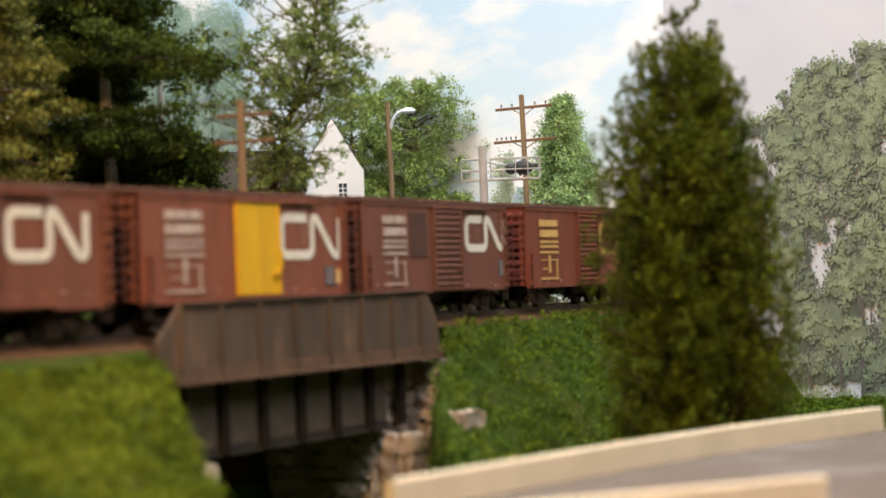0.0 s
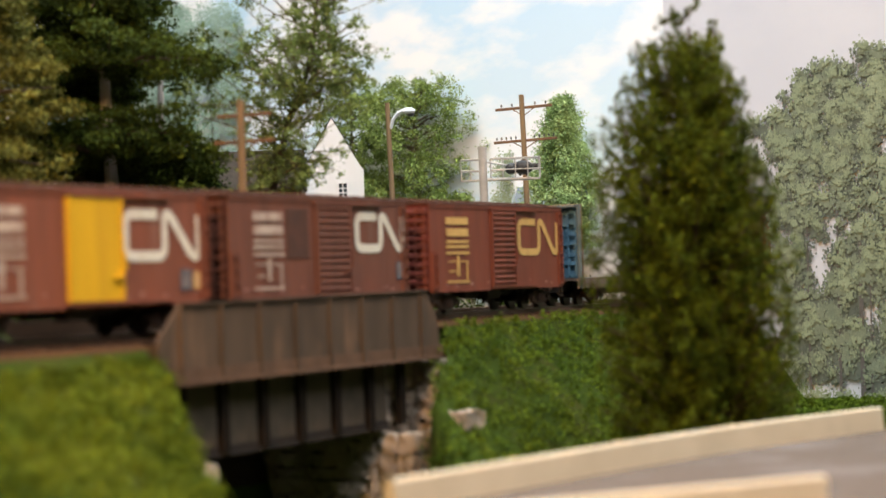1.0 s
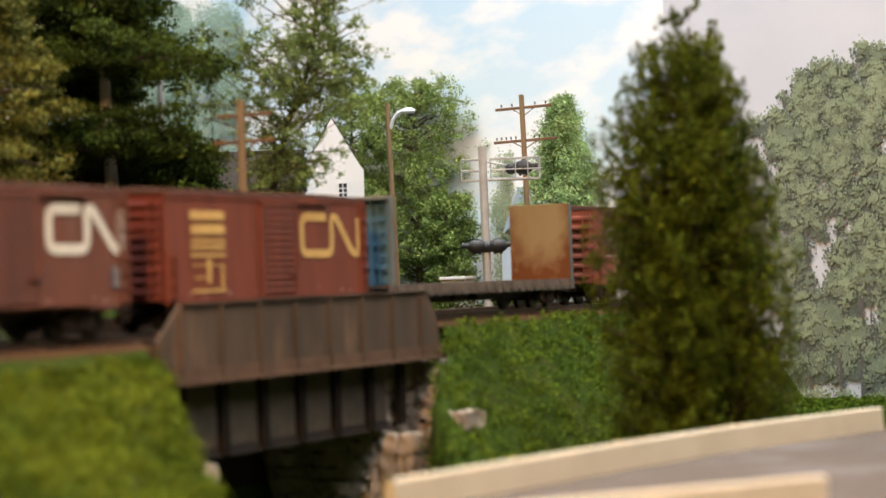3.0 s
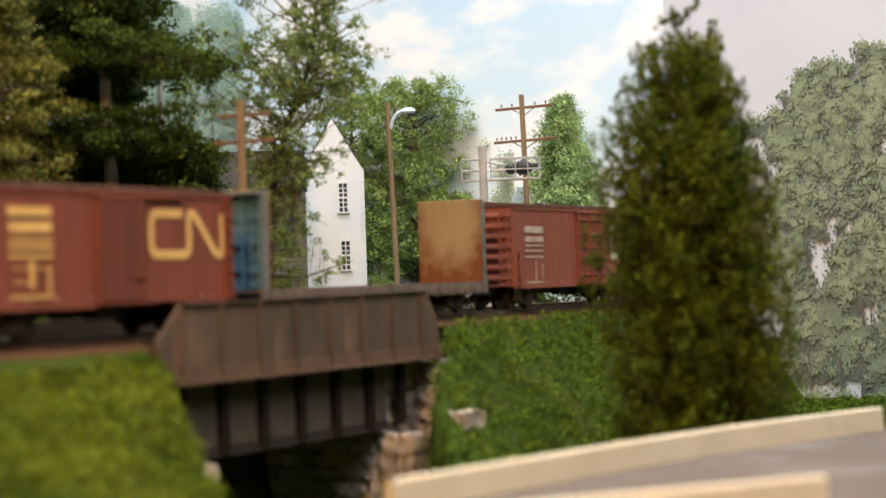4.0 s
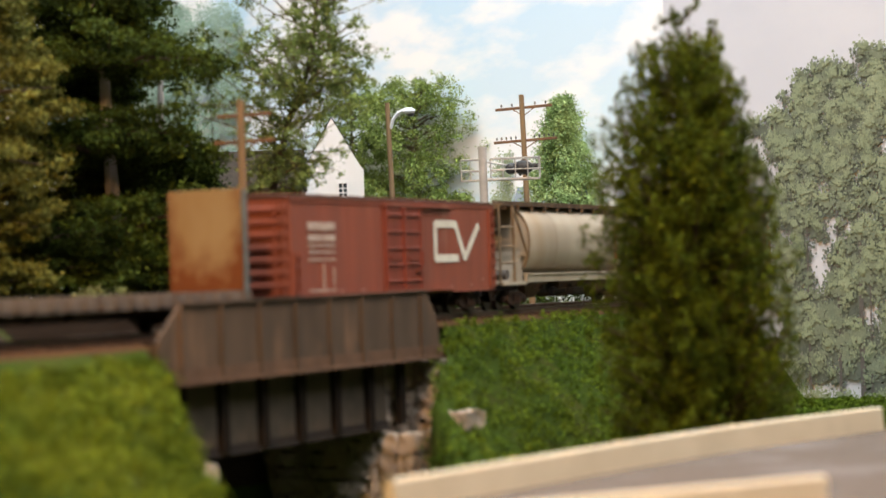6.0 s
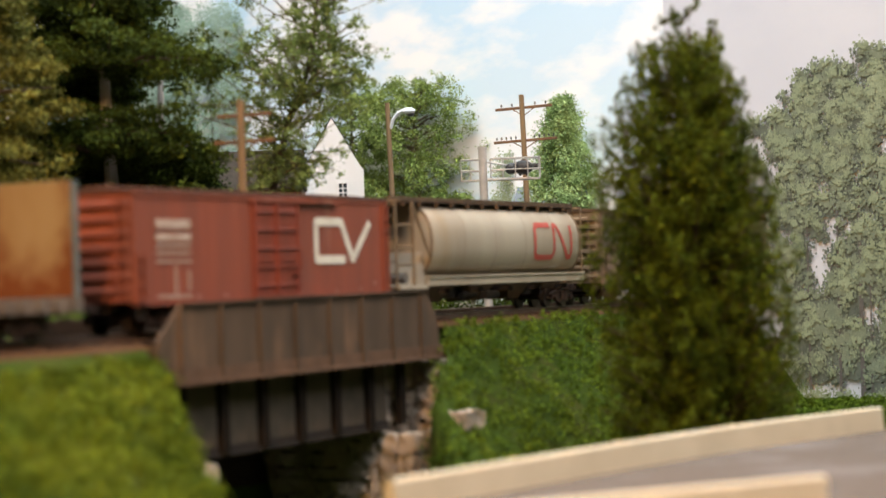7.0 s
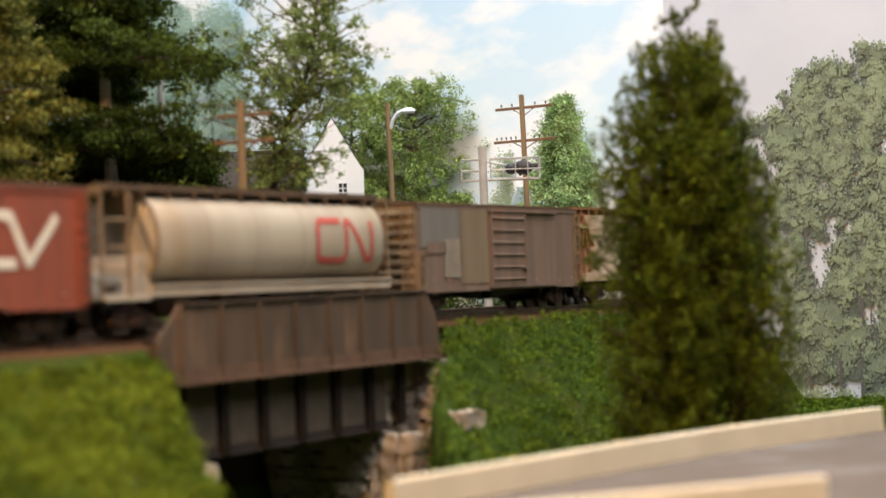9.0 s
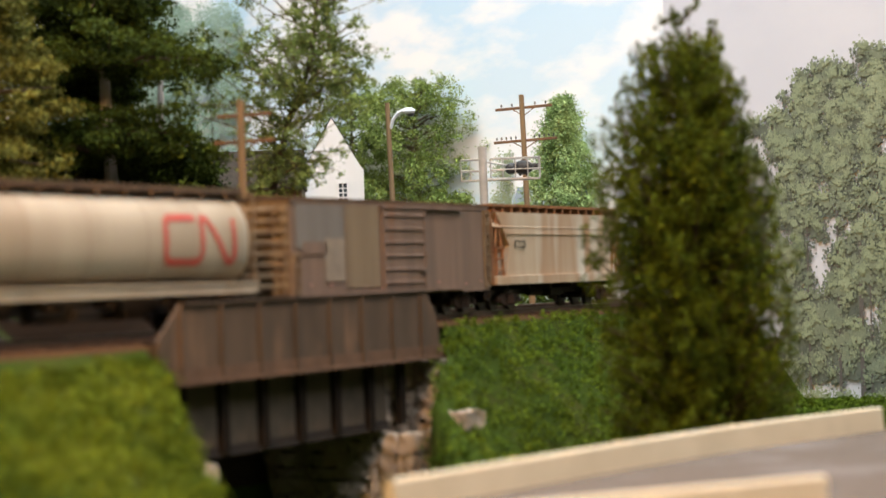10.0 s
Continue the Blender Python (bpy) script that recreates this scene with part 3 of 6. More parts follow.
# ---- the bridge ----
def bridge():
    t = thing("girder_bridge", Matrix.Translation(W(0, 0)) @ pose(0, 0, 0, 0, 0, HEAD), "brown weathered plate girder railway bridge on stone abutments", "bridge")
    for y, sg in ((0.0245, 1), (-0.0245, -1)):
        bm = B()
        out = [(0.1675, -0.0175), (0.1675, -0.0025), (0.153, 0.0098), (-0.032, 0.0108), (-0.0415, -0.0005), (-0.0445, -0.0175)]
        if sg < 0:
            out = [(x, min(z, -0.001)) for x, z in out[:1] + out[2:4] + out[5:]]
        prism(bm, out, y - 0.0006, y + 0.0006)
        g = part("web_plate", bm, M_GIRDER, t)
        bm = B()
        for (xa, za), (xb, zb) in ((p, q) for p, q in zip(out, out[1:]) if abs(p[0] - q[0]) > 0.1 and p[1] > -0.01):
            a, b = Vector((xa, 0, za)), Vector((xb, 0, zb))
            v = [bm.verts.new((p.x, yy, p.z + dz)) for p in (a, b) for yy in (y - 0.0017, y + 0.0017) for dz in (0, 0.0006)]
            bmesh.ops.convex_hull(bm, input=v)
        part("top_flange", bm, M_GIRDER, g)
        bm = B()
        box(bm, -0.0455, 0.1685, y - 0.003, y + 0.003, -0.0185, -0.0172)
        box(bm, -0.0455, 0.1685, y + sg * 0.0006, y + sg * 0.0013, -0.0172, -0.0128)
        part("bottom_flange", bm, M_RUST, g, "rust-brown bottom flange")
        for k in range(8):
            s = 0.154 - k * 0.0257
            bm = B()
            box(bm, s - 0.0006, s + 0.0006, y + sg * 0.0006, y + sg * 0.0020, -0.0172, (0.0096 if k else 0.0085) if sg > 0 else -0.0012)
            box(bm, s - 0.0014, s + 0.0014, y + sg * 0.0006, y + sg * 0.0009, -0.0172, (0.0096 if k else 0.0085) if sg > 0 else -0.0012)
            part("stiffener", bm, M_GIRDER, g)
    for y, sg in ((0.0185, 1), (-0.0185, -1)):
        bm = B()
        box(bm, -0.004, 0.1545, y - 0.0006, y + 0.0006, -0.0455, -0.0185)
        g = part("lower_girder", bm, M_LOWGIRDER, t, "dark lower girder")
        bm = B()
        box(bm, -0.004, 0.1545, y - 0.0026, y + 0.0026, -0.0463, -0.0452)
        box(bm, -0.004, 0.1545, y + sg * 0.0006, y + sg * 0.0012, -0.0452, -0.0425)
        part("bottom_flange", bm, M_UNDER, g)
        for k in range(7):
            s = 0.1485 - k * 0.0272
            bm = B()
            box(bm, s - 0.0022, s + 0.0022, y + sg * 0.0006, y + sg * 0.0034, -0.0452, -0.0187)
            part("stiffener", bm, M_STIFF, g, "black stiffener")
    bm = B()
    box(bm, -0.044, 0.167, -0.0238, 0.0238, -0.0172, -0.0160)
    for k in range(14):
        s = 0.16 - k * 0.0155
        box(bm, s - 0.001, s + 0.001, -0.0236, 0.0236, -0.0160, -0.0042)
    part("deck", bm, M_LOWGIRDER, t)


bridge()


def stone_mesh(k):
    bm = B()
    bmesh.ops.create_cube(bm, size=1.0)
    bmesh.ops.subdivide_edges(bm, edges=bm.edges[:], cuts=1, use_grid_fill=True)
    for v in bm.verts:
        v.co = v.co * (1 - 0.10 * (v.co.length / 0.87) ** 4) + Vector([random.uniform(-0.14, 0.14) for _ in range(3)])
    me = bpy.data.meshes.new("stone")
    bm.to_mesh(me)
    bm.free()
    me.materials.append(M_STONE)
    return me


STONES = [stone_mesh(k) for k in range(6)]


def abutment(name, s0, s1, o0, o1, z0, z1, label, faces, course=0.0056):
    """A stone block with courses of separate stones on the given faces."""
    m = Matrix.Translation(W(0, 0)) @ pose(0, 0, 0, 0, 0, HEAD)
    bm = B()
    box(bm, s0 + 0.002, s1 - 0.002, o0 + 0.002, o1 - 0.002, z0, z1 - 0.001)
    t = solid(name, bm, M_MORTAR, m, label, "abutment", "bridge abutments")
    z = z1
    while z > z0:
        h = course * random.uniform(0.8, 1.2)
        for face in faces:
            a, b = (s0, s1) if face in "yY" else (o0, o1)
            p = a + random.uniform(-0.004, 0)
            while p < b - 0.002:
                ln = random.uniform(0.005, 0.010)
                q = min(p + ln, b + 0.0008)
                o = new("stone", random.choice(STONES))
                o.parent = t
                d = 0.006
                c = {"Y": ((p + q) / 2, o1 - d / 2 + 0.001, q - p, d), "y": ((p + q) / 2, o0 + d / 2 - 0.001, q - p, d),
                     "X": (s1 - d / 2 + 0.001, (p + q) / 2, d, q - p), "x": (s0 + d / 2 - 0.001, (p + q) / 2, d, q - p)}[face]
                o.matrix_basis = Matrix.LocRotScale((c[0] + random.uniform(-1, 1) * 0.0004, c[1] + random.uniform(-1, 1) * 0.0004, z - h / 2),
                                                    Euler((random.uniform(-.05, .05), random.uniform(-.05, .05), random.uniform(-.06, .06))), (c[2] * 0.95, c[3], h * 0.93))
                p = q
        z -= h
    return t


abutment("abutment", -0.055, 0.002, -0.075, 0.0150, -0.108, -0.0195, "dark rough-cut stone bridge abutment", "XY")
abutment("abutment", 0.133, 0.175, -0.06, 0.023, -0.108, -0.0470, "tan rough-cut stone bridge abutment in the grass", "XYx", 0.009)
abutment("corner_pier", -0.056, -0.037, 0.0150, 0.0270, -0.108, -0.0195, "tan stone pier at the bridge corner", "XY", 0.0085)
abutment("wing_wall", -0.024, -0.001, 0.0205, 0.0330, -0.112, -0.0480, "stepped tan stone wing wall beside the bridge", "XY", 0.0085)
abutment("wing_wall", -0.012, 0.004, 0.0480, 0.0600, -0.112, -0.0385, "low tan stone wing wall in the turf", "XY", 0.0085)


# ---- the road with its parapets ----
def parapet(name, pl, label):
    t = thing(name, Matrix(), label, "parapet", "road parapets")
    prof = [(-0.0024, 0.0), (-0.0023, 0.0012), (-0.0018, 0.0084), (-0.0013, 0.0090), (0.0013, 0.0090), (0.0018, 0.0084), (0.0023, 0.0012), (0.0024, 0.0)]
    bm = B()
    rings = []
    P = [Vector(p) for p in rounded(pl, 0.02)]
    for i, p in enumerate(P):
        d = (P[min(i + 1, len(P) - 1)] - P[max(i - 1, 0)]).normalized()
        nn = Vector((-d.y, d.x))
        rings.append([bm.verts.new((p.x + nn.x * a, p.y + nn.y * a, ROAD_Z + z)) for a, z in prof])
    for r0, r1 in zip(rings, rings[1:]):
        for i in range(len(prof) - 1):
            bm.faces.new((r0[i], r0[i + 1], r1[i + 1], r1[i]))
    bm.faces.new(rings[0])
    bm.faces.new(rings[-1][::-1])
    bmesh.ops.recalc_face_normals(bm, faces=bm.faces[:])
    smooth(part("wall", bm, M_PARAPET, t), 0.5)
    bm = B()
    for (ax, ay), (bx, by) in zip(pl, pl[1:]):
        d = Vector((bx - ax, by - ay))
        n = max(1, round(d.length / 0.07))
        for k in range(n):
            q = Vector((ax, ay)) + d * (k / n)
            a = math.atan2(d.y, d.x)
            r = bmesh.ops.create_cube(bm, size=1.0, matrix=Matrix.Translation((q.x, q.y, ROAD_Z + 0.0091)) @ Matrix.Rotation(a, 4, "Z") @ Matrix.Diagonal((0.0006, 0.0031, 0.0006, 1)))
    part("joint", bm, M_PARAPET, t)


parapet("parapet", FAR_PAR, "cream cast concrete road parapet wall")
parapet("parapet", NEAR_PAR, "cream cast concrete parapet on the near road edge")


def build_road():
    bm = B()
    far = [*FAR_PAR, (0.182, 0.795)]
    near = [(0.30, 0.60), (0.18, 0.45), (0.02, 0.40)]
    top = [bm.verts.new((x, y, ROAD_Z)) for x, y in far + near]
    f = bm.faces.new(top)
    r = bmesh.ops.extrude_face_region(bm, geom=[f])
    for v in [g for g in r["geom"] if isinstance(g, bmesh.types.BMVert)]:
        v.co.z -= 0.006
    bmesh.ops.recalc_face_normals(bm, faces=bm.faces[:])
    solid("road", bm, M_ROAD, Matrix(), "grey weathered model road surface", "road", kind="structure")


build_road()


# ---- the printed backdrop, two panels ----
def panel(name, a, b, m, label, hole=None):
    a, b = Vector((*a, 0)), Vector((*b, 0))
    d = b - a
    ln = d.length
    mm = Matrix.Translation(a) @ Matrix.Rotation(math.atan2(d.y, d.x), 4, "Z")
    bm = B()
    if hole:
        h0, h1, hz = hole
        box(bm, 0, h0, 0, 0.004, -0.2, 0.6)
        box(bm, h1, ln, 0, 0.004, -0.2, 0.6)
        box(bm, h0, h1, 0, 0.004, hz, 0.6)
        box(bm, h0, h1, 0, 0.004, -0.2, -0.006)
    else:
        box(bm, 0, ln, 0, 0.004, -0.2, 0.6)
    bmesh.ops.remove_doubles(bm, verts=bm.verts[:], dist=1e-6)
    return solid(name, bm, m, mm, label, "backdrop", kind="structure")


SEAM = Vector((0.149, 1.3106))
RIGHT_END = Vector((0.330, 0.962))
panel("backdrop", (-1.2, 2.52), tuple(SEAM), M_SKY, "printed sky backdrop with soft clouds")
cross = (Vector((0.1806, 1.245)) - SEAM).length
panel("backdrop", tuple(SEAM), tuple(RIGHT_END), M_SKYGREY, "greyer printed backdrop panel with an opening for the train", (cross - 0.034, cross + 0.034, 0.062))


def printed_wood():
    """The wood printed on the grey panel: flat crowns of shaded, middling and sunlit foliage, with trunks and gaps of sky low down."""
    d = RIGHT_END - SEAM
    mm = Matrix.Translation((SEAM.x, SEAM.y, 0)) @ Matrix.Rotation(math.atan2(d.y, d.x), 4, "Z")
    wood = thing("backdrop_wood", mm, "hazy grey-green wood printed on the backdrop", "backdrop", kind="structure")
    rnd = random.Random(21)
    dark, mid, pale = [], [], []
    # crowns: place along the sheet, height of the middle, reach along and up
    crowns = [(0.105, 0.085, 0.030, 0.028), (0.118, 0.045, 0.030, 0.030), (0.140, 0.100, 0.030, 0.026), (0.165, 0.112, 0.030, 0.026), (0.155, 0.065, 0.034, 0.030),
              (0.190, 0.085, 0.032, 0.032), (0.212, 0.112, 0.032, 0.026), (0.235, 0.090, 0.034, 0.038), (0.205, 0.048, 0.032, 0.026), (0.265, 0.105, 0.036, 0.034),
              (0.300, 0.100, 0.040, 0.040), (0.345, 0.100, 0.045, 0.042), (0.255, 0.050, 0.040, 0.032), (0.32, 0.045, 0.05, 0.035),
              (0.125, 0.008, 0.020, 0.022), (0.142, -0.012, 0.018, 0.020), (0.130, -0.038, 0.024, 0.018), (0.160, -0.030, 0.020, 0.022), (0.178, 0.010, 0.014, 0.020),
              (0.192, -0.036, 0.018, 0.018), (0.176, -0.018, 0.018, 0.024), (0.224, -0.022, 0.014, 0.024), (0.200, 0.012, 0.016, 0.014), (0.222, 0.012, 0.016, 0.018), (0.215, -0.040, 0.020, 0.014), (0.245, -0.030, 0.024, 0.024), (0.30, -0.02, 0.05, 0.035)]
    for cx, cz, rx, rz in crowns:
        low = cz < 0.02
        for k in range(34 if low else 44):
            a, q = rnd.uniform(0, 6.283), rnd.random() ** 0.55
            x, z = cx + math.cos(a) * q * rx, cz + math.sin(a) * q * rz
            if x < cross + 0.036 and z < 0.075:
                continue
            r = rnd.uniform(0.0045, 0.0095)
            dark.append((x, -0.0012, z - r * 0.25, r))
            if rnd.random() < (0.5 if low else 0.9):
                mid.append((x - r * 0.1, -0.0018, z + r * 0.15, r * 0.80))
            if rnd.random() < (0.25 if low else 0.72):
                pale.append((x - r * 0.2, -0.0024, z + r * 0.50, r * 0.62))
    for k in range(60):                         # bright shrubs at the foot
        pale.append((rnd.uniform(0.13, 0.26), -0.0026, rnd.uniform(-0.066, -0.056), rnd.uniform(0.003, 0.006)))
    kw = dict(shell=0.05, squash=(1.45, 0.015, 0.85), facing=(0, -1, 0))
    tagged(leaves("shaded_foliage", dark, 0.0012, 150, M_PRINTDARK, wood, **kw), kind="stuff")
    tagged(leaves("foliage", mid, 0.0010, 130, M_PRINTMID, wood, **kw), kind="stuff")
    tagged(leaves("sunlit_foliage", pale, 0.0008, 150, M_LEAFH, wood, **kw), kind="stuff")
    for x, z0, z1, w in ((cross + 0.070, -0.06, 0.040, 0.0012), (cross + 0.098, -0.06, 0.050, 0.0014), (cross + 0.118, -0.06, 0.060, 0.0022), (cross + 0.126, -0.06, 0.026, 0.0010), (cross + 0.143, -0.06, 0.07, 0.0026), (cross + 0.185, -0.06, 0.04, 0.0018)):
        bm = B()
        v = [bm.verts.new(q) for q in ((x - w, -0.0016, z0), (x + w, -0.0016, z0), (x + w * 0.5 + 0.002, -0.0016, z1), (x - w * 0.5 + 0.002, -0.0016, z1))]
        bm.faces.new(v)
        part("printed_trunk", bm, M_PRINTBARK, wood, "grey-brown printed trunk")


printed_wood()


# ---- trees and bushes ----
def trunk_and_limbs(bm, height, r0, limbs, spread, lean=0.0, start=0.25, rise=0.35):
    pts = [Vector((lean * (i / 6) ** 2 + (random.uniform(-1, 1) * r0 * 0.8 if i else 0), random.uniform(-1, 1) * r0 * 0.8 if i else 0, height * i / 6)) for i in range(7)]
    bough(bm, pts, r0, r0 * 0.25, 8)
    tips = []
    for k in range(limbs):
        u = start + (1 - start) * (k + random.random() * 0.6) / limbs
        i = min(5, int(u * 6))
        base = pts[i].lerp(pts[i + 1], u * 6 - i)
        a = k * 2.4 + random.uniform(-0.4, 0.4)
        ln = spread(u) * random.uniform(0.75, 1.1)
        end = base + Vector((math.cos(a) * ln, math.sin(a) * ln, ln * rise))
        mid = base.lerp(end, 0.5) + Vector((0, 0, ln * random.uniform(-0.05, 0.12)))
        bough(bm, [base, mid, end], r0 * 0.35, r0 * 0.08, 5)
        tips.append((base, mid, end, u))
    return tips


def cedar(base, height, label):
    """An uneven column of ascending sprays: fuller to one side, broken near the top, with a forked tip."""
    rnd = random.Random(5)
    t = thing("cedar_tree", Matrix.Translation(base), label, "tree")
    hs = [0.0, 0.09, 0.29, 0.48, 0.61, 0.68, 0.75, 0.81, 0.87, 0.93, 1.0]
    left = [0.036, 0.0410, 0.0435, 0.0440, 0.0425, 0.0435, 0.0385, 0.0280, 0.0225, 0.0150, 0.004]
    right = [0.036, 0.0385, 0.0400, 0.0370, 0.0320, 0.0262, 0.0215, 0.0190, 0.0125, 0.0095, 0.006]

    def reach(u, a):
        w = 0.5 + 0.5 * math.cos(a)
        return float(np.interp(u, hs, right)) * w + float(np.interp(u, hs, left)) * (1 - w)

    bm = B()
    pts = [Vector((0.0012 * math.sin(i * 1.7), 0.001 * math.cos(i * 2.1), height * 0.95 * i / 9)) for i in range(10)]
    bough(bm, pts, 0.0030, 0.0006, 8)
    part("trunk", bm, M_BARK, t)
    bm = B()
    cl = []
    for k in range(390):
        u = 0.01 + 0.90 * (k + rnd.random()) / 390
        a = k * 2.39996 + rnd.uniform(-0.3, 0.3)
        R = reach(u, a) * rnd.choice((0.78, 0.9, 0.96, 1.0, 1.04))
        z1 = height * u
        rise = R * rnd.uniform(0.25, 0.7)
        a0 = Vector((0, 0, max(0.002, z1 - rise)))
        end = Vector((math.cos(a) * R, math.sin(a) * R, z1))
        mid = a0.lerp(end, 0.5) + Vector((0, 0, -rise * 0.15))
        bough(bm, [a0, mid, end], 0.0007, 0.0002, 4)
        n = 13 if u < 0.72 else 9
        for j in range(n):
            w = 0.30 + 0.72 * (j + rnd.random() * 0.8) / n
            q = a0.lerp(mid, w * 2) if w < 0.5 else mid.lerp(end, w * 2 - 1)
            sp = 0.0052 * (1.15 - w) + 0.0012
            cl.append((q.x + rnd.gauss(0, sp), q.y + rnd.gauss(0, sp), q.z + rnd.gauss(0, sp) + 0.001, rnd.uniform(0.0014, 0.0030) * (1.25 - 0.35 * w)))
    for k in range(300):                        # the dark inside
        u = rnd.random() * 0.80
        a = rnd.uniform(0, 6.283)
        q = reach(u, a) * 0.66 * rnd.random() ** 0.6
        cl.append((math.cos(a) * q, math.sin(a) * q, height * u, rnd.uniform(0.0050, 0.0085)))
    # the forked tip and the shoots at the shoulders: foot, head, thickness
    shoots = [((0.000, -0.030), (-0.0065, 0.000), 0.0024), ((-0.004, -0.008), (0.0045, 0.0015), 0.0018), ((-0.006, -0.004), (-0.0115, -0.0075), 0.0016),
              ((0.002, -0.030), (0.0115, -0.006), 0.0020), ((0.010, -0.010), (0.0130, -0.020), 0.0019), ((0.006, -0.028), (0.0125, -0.023), 0.0024),
              ((-0.012, -0.040), (-0.0135, -0.014), 0.0019), ((-0.014, -0.045), (-0.0225, -0.017), 0.0022), ((-0.020, -0.050), (-0.0290, -0.030), 0.0022),
              ((-0.026, -0.058), (-0.0315, -0.037), 0.0016), ((0.010, -0.050), (0.0225, -0.030), 0.0017), ((-0.024, -0.075), (-0.0380, -0.052), 0.0024)]
    for (x0, z0), (x1, z1), r in shoots:
        y0 = rnd.uniform(-0.004, 0.004)
        p0, p1 = Vector((x0, y0, height + z0)), Vector((x1, y0 * 0.5, height + z1))
        bough(bm, [p0, p0.lerp(p1, 0.5) + Vector((0.001, 0, 0)), p1], 0.0006, 0.0002, 4)
        for j in range(13):
            q = p0.lerp(p1, (j + 0.5) / 13)
            cl.append((q.x + rnd.gauss(0, 0.0011), q.y + rnd.gauss(0, 0.0015), q.z + rnd.gauss(0, 0.001), r * rnd.uniform(0.6, 1.0)))
    tagged(part("branching", bm, M_BARK, t), kind="stuff")
    leaves("foliage", cl, 0.00080, 430, M_CEDAR, t, squash=(0.85, 0.85, 1.35))


cedar((0.1030, 0.82, -0.056), 0.1805, "tall dense olive-green model cedar tree beside the road")


def layered_pine(base, height, label, tiers, mtl=M_PINE):
    """Flat spreading tiers of boughs: (height, reach to the side, thickness)."""
    t = thing("pine_tree", Matrix.Translation(base), label, "tree")
    bm = B()
    pts = [Vector((0.0015 * math.sin(i), 0, height * i / 8)) for i in range(9)]
    bough(bm, pts, 0.0045, 0.0014, 8)
    part("trunk", bm, M_PALEBARK, t, "pale grey trunk")
    bm = B()
    cl = []
    for z, reach, thick in tiers:
        for k in range(11):
            a = k * 0.571 + z * 60
            ln = reach * random.uniform(0.7, 1.08)
            end = Vector((math.cos(a) * ln, math.sin(a) * ln, z + random.uniform(-0.6, 0.15) * thick))
            bough(bm, [Vector((0, 0, z - thick * 0.4)), end.lerp(Vector((0, 0, z)), 0.5), end * 0.85 + Vector((0, 0, z * 0.15))], 0.0014, 0.0004, 5)
            for j in range(15):
                u = 0.15 + 0.85 * (j + random.random()) / 15
                w = (1 - u * 0.6) * reach * 0.30
                cl.append((end.x * u + random.uniform(-w, w), end.y * u + random.uniform(-w, w),
                           z + (end.z - z) * u + random.uniform(-0.5, 0.5) * thick, random.uniform(0.0045, 0.0085)))
    tagged(part("branching", bm, M_BARK, t), kind="stuff")
    leaves("foliage", cl, 0.0011, 260, mtl, t, squash=(1.15, 1.15, 0.55))


layered_pine((-0.160, 0.975, -0.008), 0.21, "large dark green pine with broad drooping boughs",
             [(0.014, 0.058, 0.020), (0.034, 0.060, 0.018), (0.056, 0.064, 0.022), (0.098, 0.064, 0.021), (0.139, 0.060, 0.020), (0.172, 0.036, 0.03)])
layered_pine((-0.185, 1.03, -0.008), 0.21, "dark pine deep in the wood",
             [(0.01, 0.05, 0.024), (0.04, 0.06, 0.026), (0.072, 0.055, 0.024), (0.100, 0.05, 0.020), (0.130, 0.034, 0.022), (0.157, 0.05, 0.026), (0.185, 0.04, 0.026)])
layered_pine((-0.146, 1.05, -0.008), 0.14, "low dark pine deep in the wood",
             [(0.01, 0.045, 0.024), (0.035, 0.046, 0.024), (0.060, 0.042, 0.022), (0.085, 0.034, 0.02)])
layered_pine((-0.222, 0.91, -0.008), 0.19, "brownish green pine at the edge of the wood",
             [(0.01, 0.040, 0.024), (0.035, 0.045, 0.026), (0.062, 0.050, 0.026), (0.090, 0.054, 0.026), (0.116, 0.052, 0.026), (0.142, 0.048, 0.026), (0.168, 0.040, 0.024)], M_OLIVE)


def leafy_tree(name, base, height, crown, r0, m, label, size, density, limbs=26, start=0.2, clump=(0.005, 0.009), per=4, bark=M_BARK, flat=1.0, keep=None, limb=1.0):
    """crown: its reach at a height from 0 to 1."""
    t = thing(name, Matrix.Translation(base), label, "tree")
    bm = B()
    tips = trunk_and_limbs(bm, height * 0.93, r0, limbs, lambda u: crown(u) * limb, 0.0, start, 0.4)
    tips = [(b0, b0.lerp(mid, 1 / limb), b0.lerp(end, 1 / limb), u) for b0, mid, end, u in tips]
    part("trunk", bm, bark, t)
    cl = []
    for b0, mid, end, u in tips:
        for k in range(per):
            w = random.random()
            p = mid.lerp(end, w * 1.1) + Vector([random.gauss(0, 1) for _ in range(3)]) * crown(u) * 0.16
            if keep is None or keep(p):
                cl.append((p.x, p.y * flat, p.z, random.uniform(*clump)))
    leaves("foliage", cl, size, density, m, t, squash=(1, 1, 0.75))


def oval(r, low=0.15):
    return lambda u: r * math.sqrt(max(0.05, 1 - ((u - 0.55) / 0.52) ** 2)) if u > low else r * 0.5


